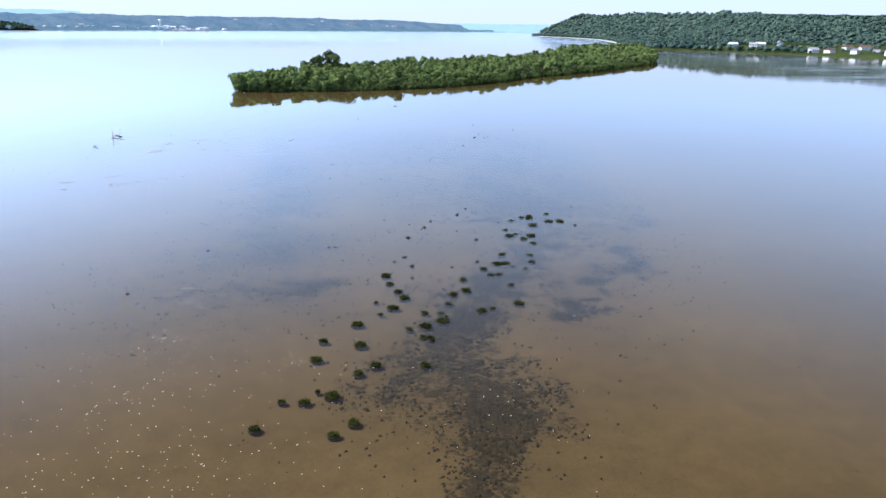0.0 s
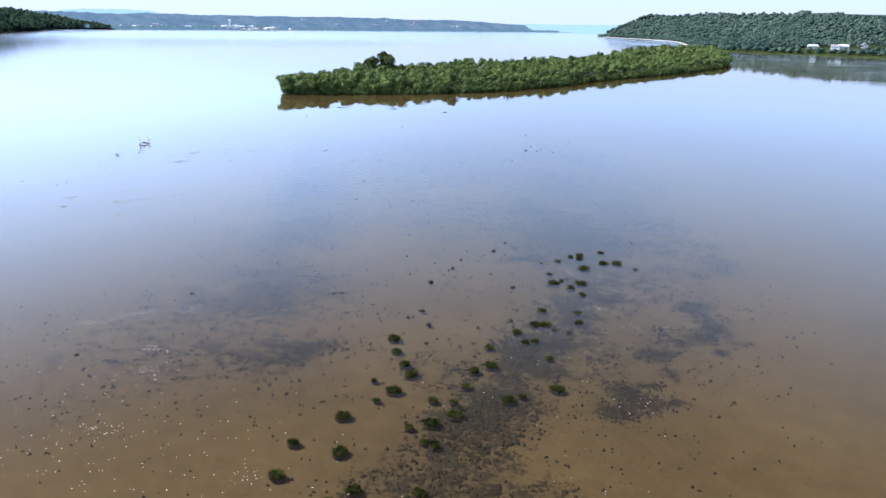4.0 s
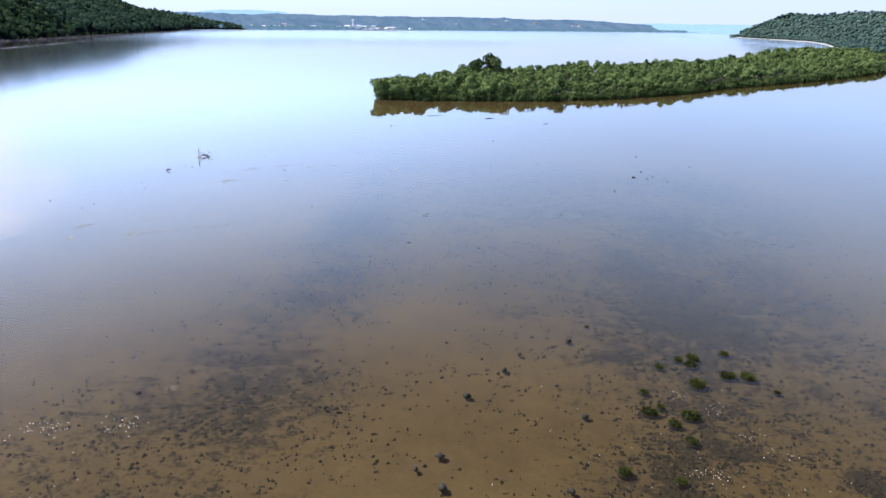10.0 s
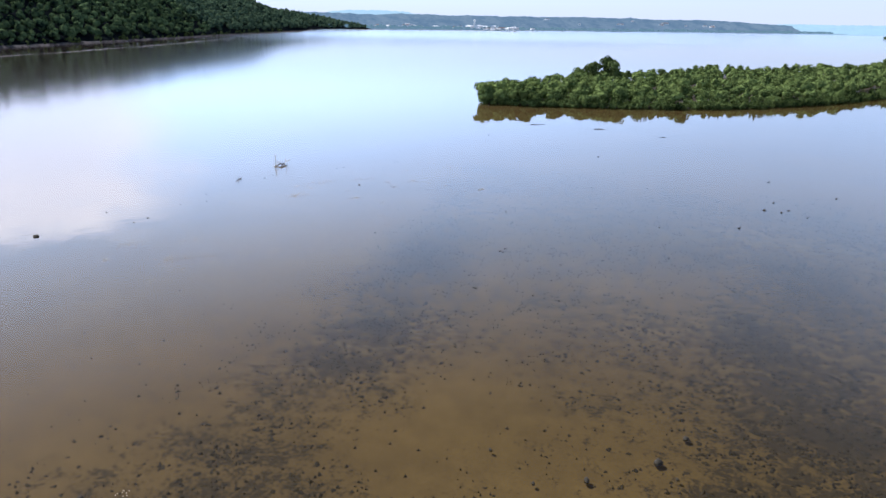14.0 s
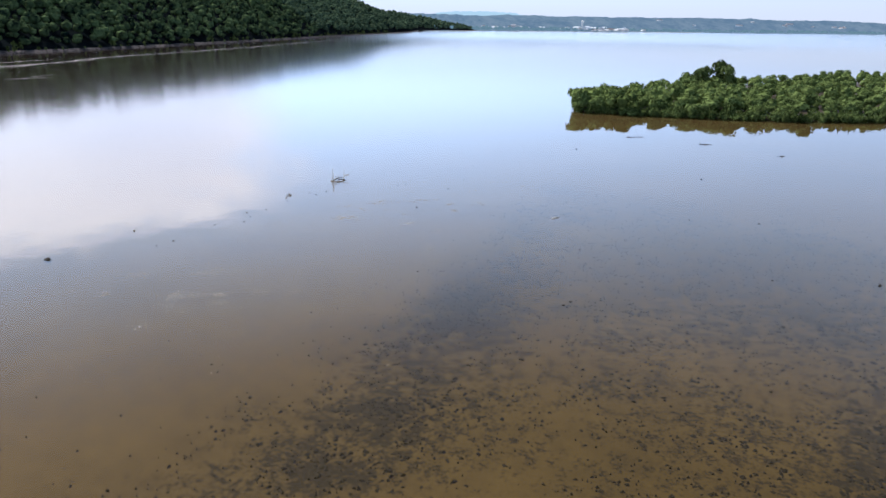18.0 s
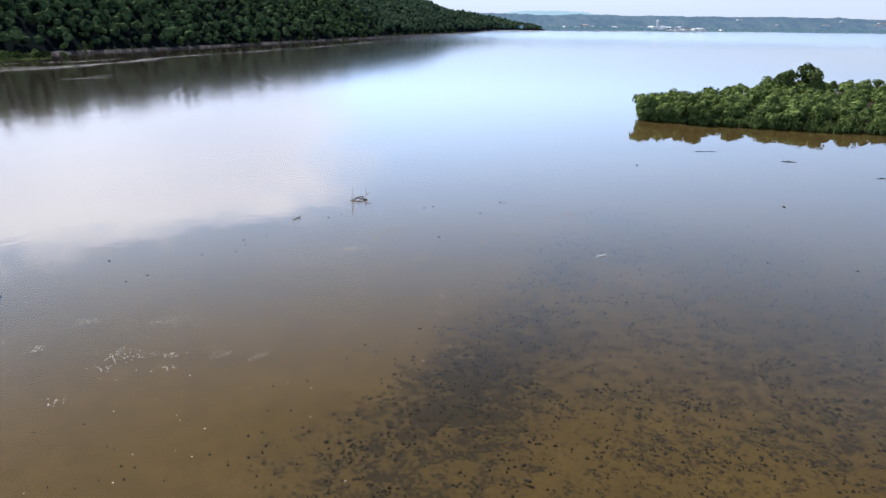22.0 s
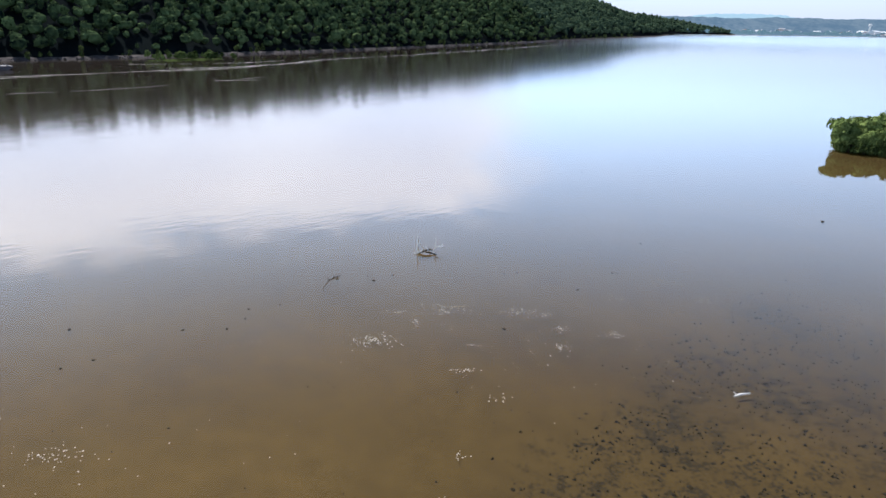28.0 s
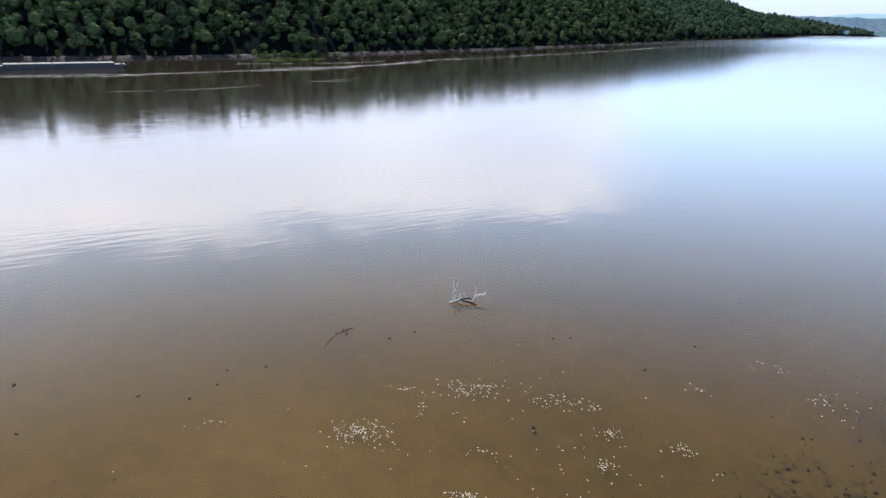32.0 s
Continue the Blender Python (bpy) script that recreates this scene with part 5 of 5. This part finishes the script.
LUMPS_C = [(-66.5, 173.3, 0.39), (-67.1, 171.8, 0.39), (-74.1, 161.0, 0.38), (-73.9, 158.3, 0.37), (-76.6, 155.2, 0.4), (-71.2, 140.4, 0.36), (-73.6, 146.9, 0.34), (-73.3, 137.0, 0.36), (-75.5, 158.5, 0.27), (-74.4, 143.9, 0.35), (-72.4, 142.7, 0.29), (-56.0, 161.6, 0.47), (-69.2, 160.8, 0.25), (-68.2, 168.1, 0.21), (-67.9, 168.9, 0.21), (-67.4, 169.9, 0.21), (-64.2, 179.8, 0.22), (-65.6, 182.1, 0.23), (-64.1, 181.5, 0.23), (-60.0, 182.4, 0.28), (-59.5, 182.8, 0.28), (-60.3, 184.0, 0.22), (-65.1, 194.6, 0.39), (-58.8, 175.1, 0.4), (-71.7, 129.0, 0.38), (-74.4, 152.3, 0.2), (-100.1, 222.5, 0.4)]


def root_lump(seed):
    r = np.random.default_rng(seed)
    v, f = BALL2
    w = v * (1 + 0.35 * np.array([noise.noise(Vector(q) * 1.7 + Vector((seed, 0, 0))) for q in v]))[:, None] * (0.46, 0.30, 0.24) + (0, 0, -0.06)
    return thing("root_lump", "small dark mud and root lump in shallow water", "root lump", "dark lumps on the flat", me=mesh_of("root_lump", w, f, M["lump"], True))


repeat([root_lump(820 + k) for k in range(5)], [(x, y, 0.0, w) for x, y, w in LUMPS_A + LUMPS_B + LUMPS_C], r, 0.8, 1.2)

# ---- bleached shells: x, y, half width, half length, how many ----
SHELLS_A = [(-61, 150.4, 1.9, 1.4, 130), (-62.4, 160.5, 2.3, 1.6, 90), (-57.9, 165.4, 1.8, 1.3, 45), (-56.1, 167.2, 0.9, 0.7, 16), (-65.2, 155.6, 0.9, 0.7, 12), (-62.1, 155.6, 0.4, 2.1, 16), (-66.9, 141.4, 0.9, 0.6, 12), (-52.8, 166.1, 0.9, 0.7, 28), (-49, 169.1, 0.8, 0.8, 28), (-49.9, 163.2, 0.6, 0.9, 22), (-51.9, 153.4, 1.1, 0.4, 32), (-55.2, 156.6, 0.8, 0.7, 12), (-54.6, 184.6, 2.2, 1.7, 25), (-47.9, 183.8, 2.0, 2.4, 38), (-54.5, 176.4, 1.2, 1.0, 12), (-55, 160, 12, 14, 90)]
SHELLS_B = [(-64.2, 118.6, 1.5, 1.2, 60), (-58.6, 124, 1.9, 1.1, 50), (-55.4, 117.3, 1.3, 1.4, 60), (-52.2, 120.2, 0.9, 0.7, 26), (-53.8, 118.7, 0.7, 0.6, 18), (-49.3, 123.1, 1, 0.7, 25), (-46.5, 124.9, 0.6, 0.5, 14), (-60.8, 150.3, 0.9, 0.9, 10), (-46.9, 152.5, 0.8, 0.7, 12), (-42.8, 145.5, 0.6, 0.6, 12), (-39.8, 142, 0.5, 0.4, 8), (-50.4, 118.8, 0.8, 0.5, 14), (-54.3, 115.2, 0.8, 0.8, 15), (-62.2, 113.4, 0.6, 0.9, 30), (-52.1, 110.2, 0.7, 0.8, 20), (-50, 122, 14, 16, 80)]
SHELLS_C = [(-31.4, 76.1, 1.7, 1.1, 40), (-26.4, 77.8, 1.2, 1.1, 30), (-26.2, 83.3, 0.5, 0.6, 8), (-25.7, 69.2, 1.2, 0.9, 26), (-33.4, 74.1, 1, 0.9, 12), (-38.4, 76, 1.2, 0.8, 12), (-34.7, 73.8, 0.8, 1, 10), (-24.3, 65.5, 1.4, 1.2, 25), (-23.9, 56.7, 1.6, 1.2, 26), (-23, 50, 13, 14, 250), (-11.9, 52.9, 0.9, 0.8, 14), (-17.7, 37.5, 8, 4, 90), (-30, 62, 8, 12, 70), (4, 45, 6, 8, 30), (14.6, 64.8, 1.6, 1.5, 8), (12, 60, 4, 6, 10)]
SHELLS_D = [(13.4, 83.2, 1.3, 1.2, 30), (14.8, 92.0, 0.8, 1, 14), (8.9, 77.7, 1.2, 1, 24), (11.8, 93.4, 1, 0.8, 10), (16.7, 88.8, 0.8, 0.8, 10), (18.3, 86.9, 0.8, 0.8, 10), (19.4, 78.8, 0.6, 0.6, 10), (27.5, 90.0, 0.6, 0.5, 6), (16.7, 79.5, 1.4, 1, 12), (12, 82, 8, 12, 40), (6, 72, 8, 10, 30)]


def shells(label, beds, turn, big, share, r):
    ct, st = math.cos(radians(turn)), math.sin(radians(turn))
    v, f = BALL1
    v = v * (1.0, 0.72, 0.42)
    pieces = []
    for x, y, a, b, n in beds:
        for _ in range(int(n * share)):
            u, w = r.normal(0, a * 0.62), r.normal(0, b * 0.5)
            q = (x + u * ct - w * st, y + u * st + w * ct, r.uniform(0.0, 0.03))
            s = r.uniform(0.5, 1.0) * big
            w = v * (1 + r.uniform(-0.25, 0.25, (len(v), 1))) * s
            t = r.uniform(0, 6.283)
            c, d = math.cos(t), math.sin(t)
            pieces.append((w @ np.array([[c, d, 0], [-d, c, 0], [0, 0, 1]]) + q, f))
    thing("shells", label, "shells", kind="stuff", me=mesh_of("shells", *gather(pieces), M["shell"]))


r = np.random.default_rng(71)
shells("bleached white mussel shells in loose heaps near driftwood", SHELLS_A, 58, 0.080, 1.05, r)
shells("clusters of white shells in shallow brown water", SHELLS_B, 48, 0.080, 1.05, r)
shells("white shells strewn thinly over the mud flat", SHELLS_C, 8, 0.066, 1.25, r)
shells("white shells among sedge clumps and dark weed", SHELLS_D, 8, 0.056, 1.2, r)

# ---- driftwood ----
snag = thing("dead_tree", "bleached stranded tree with upright bare branches", "driftwood")
r = np.random.default_rng(81)
part("trunk", mesh_of("trunk", *tube([(-0.95, 0.05, 0.06), (-0.3, 0.1, 0.28), (0.15, 0.15, 0.40), (0.65, 0.25, 0.38), (0.85, 0.3, 0.28)], [0.12, 0.11, 0.10, 0.08, 0.04], 8), M["wet_wood"]), snag, "dark wet fallen trunk")
part("root_end", mesh_of("root_end", *tube([(-1.5, -0.05, -0.04), (-1.2, 0.0, 0.05), (-0.8, 0.02, 0.16), (-0.3, 0.06, 0.33)], [0.09, 0.12, 0.09, 0.04], 7), M["drift"]), snag, "pale root end")
for a, b, g, k in (((-1.12, 0.05, 0.05), (-1.06, -0.05, 2.30), 0.045, "pale upright branch"), ((-1.02, 0.08, 1.0), (-0.62, 0.35, 2.10), 0.022, ""), ((-0.9, 0.1, 0.15), (-0.72, 0.2, 1.35), 0.030, ""), ((-0.45, 0.1, 0.25), (-0.36, 0.2, 0.95), 0.028, ""),
                   ((0.25, 0.15, 0.40), (-0.02, 0.2, 1.05), 0.028, ""), ((-0.2, 0.1, 0.33), (-0.55, 0.25, 0.75), 0.022, "")):
    part("branch", mesh_of("branch", *tube(wander(a, b, 6, 0.035, r), [g * 2.0, g * 1.9, g * 1.6, g * 1.3, g * 1.0, g * 0.5], 6), M["drift"]), snag, k)
part("limb", mesh_of("limb", *tube([(0.95, 0.3, 0.02), (1.05, 0.32, 0.38), (1.25, 0.36, 0.62), (1.55, 0.4, 0.74), (1.9, 0.42, 0.78), (2.15, 0.44, 1.05)], [0.10, 0.095, 0.085, 0.075, 0.06, 0.03], 7), M["drift"]), snag, "forked bleached limb")
part("limb", mesh_of("limb", *tube([(1.14, 0.33, 0.5), (1.2, 0.36, 1.1), (1.24, 0.4, 1.85)], [0.06, 0.05, 0.022], 6), M["drift"]), snag)
part("limb", mesh_of("limb", *tube([(1.75, 0.41, 0.76), (1.98, 0.38, 0.70), (2.15, 0.4, 0.78)], [0.035, 0.03, 0.014], 6), M["drift"]), snag)
part("limb", mesh_of("limb", *tube([(-0.05, -0.1, 0.20), (0.6, -0.3, 0.16), (1.35, -0.4, -0.05)], [0.09, 0.10, 0.05], 7), M["wet_wood"]), snag, "dark side limb dipping into the water")
snag.matrix_basis = pose(-78.0, 168.6, 0.02, 0, 0, 58)


def log(label, a, b, girth, mat, twigs, seed):
    r = np.random.default_rng(seed)
    root = thing("drift_log", label, "log", "stranded logs")
    a, b = np.array((*a, 0.0)), np.array((*b, 0.05))
    mid = (a + b) / 2
    line = wander(a - mid, b - mid, 6, girth * 0.5, r)
    part("stem", mesh_of("stem", *tube(line, [girth * 0.7, girth, girth, girth * 0.9, girth * 0.7, girth * 0.4], 7), mat), root)
    for k in range(twigs):
        q = line[1 + k % 4]
        tip = q + (r.normal(0, 0.5), r.normal(0, 0.5), r.uniform(0.1, 0.5))
        part("twig", mesh_of("twig", *tube(wander(q, tip, 4, 0.05, r), [0.04, 0.035, 0.025, 0.012], 5), mat), root)
    root.matrix_basis = Matrix.Translation(mid)


log("pale broken log lying in shallow water", (-36.1, 168.0), (-35.5, 169.4), 0.10, M["drift"], 1, 1)
log("slim dark log half under water with twigs", (-76.6, 154.0), (-77.4, 156.2), 0.05, M["wet_wood"], 3, 2)
log("dark sunken pole trailing from a log", (-74.8, 152.4), (-76.4, 153.9), 0.05, M["wet_wood"], 0, 3)
log("long low driftwood pole off the island", (-52.5, 250.4), (-48.8, 253.6), 0.08, M["wet_wood"], 0, 4)
log("branched driftwood off the island", (-34.5, 251.5), (-31.8, 252.9), 0.11, M["wet_wood"], 4, 5)
log("short dark drift log off the island", (-16.2, 246.0), (-14.6, 247.0), 0.10, M["wet_wood"], 1, 6)
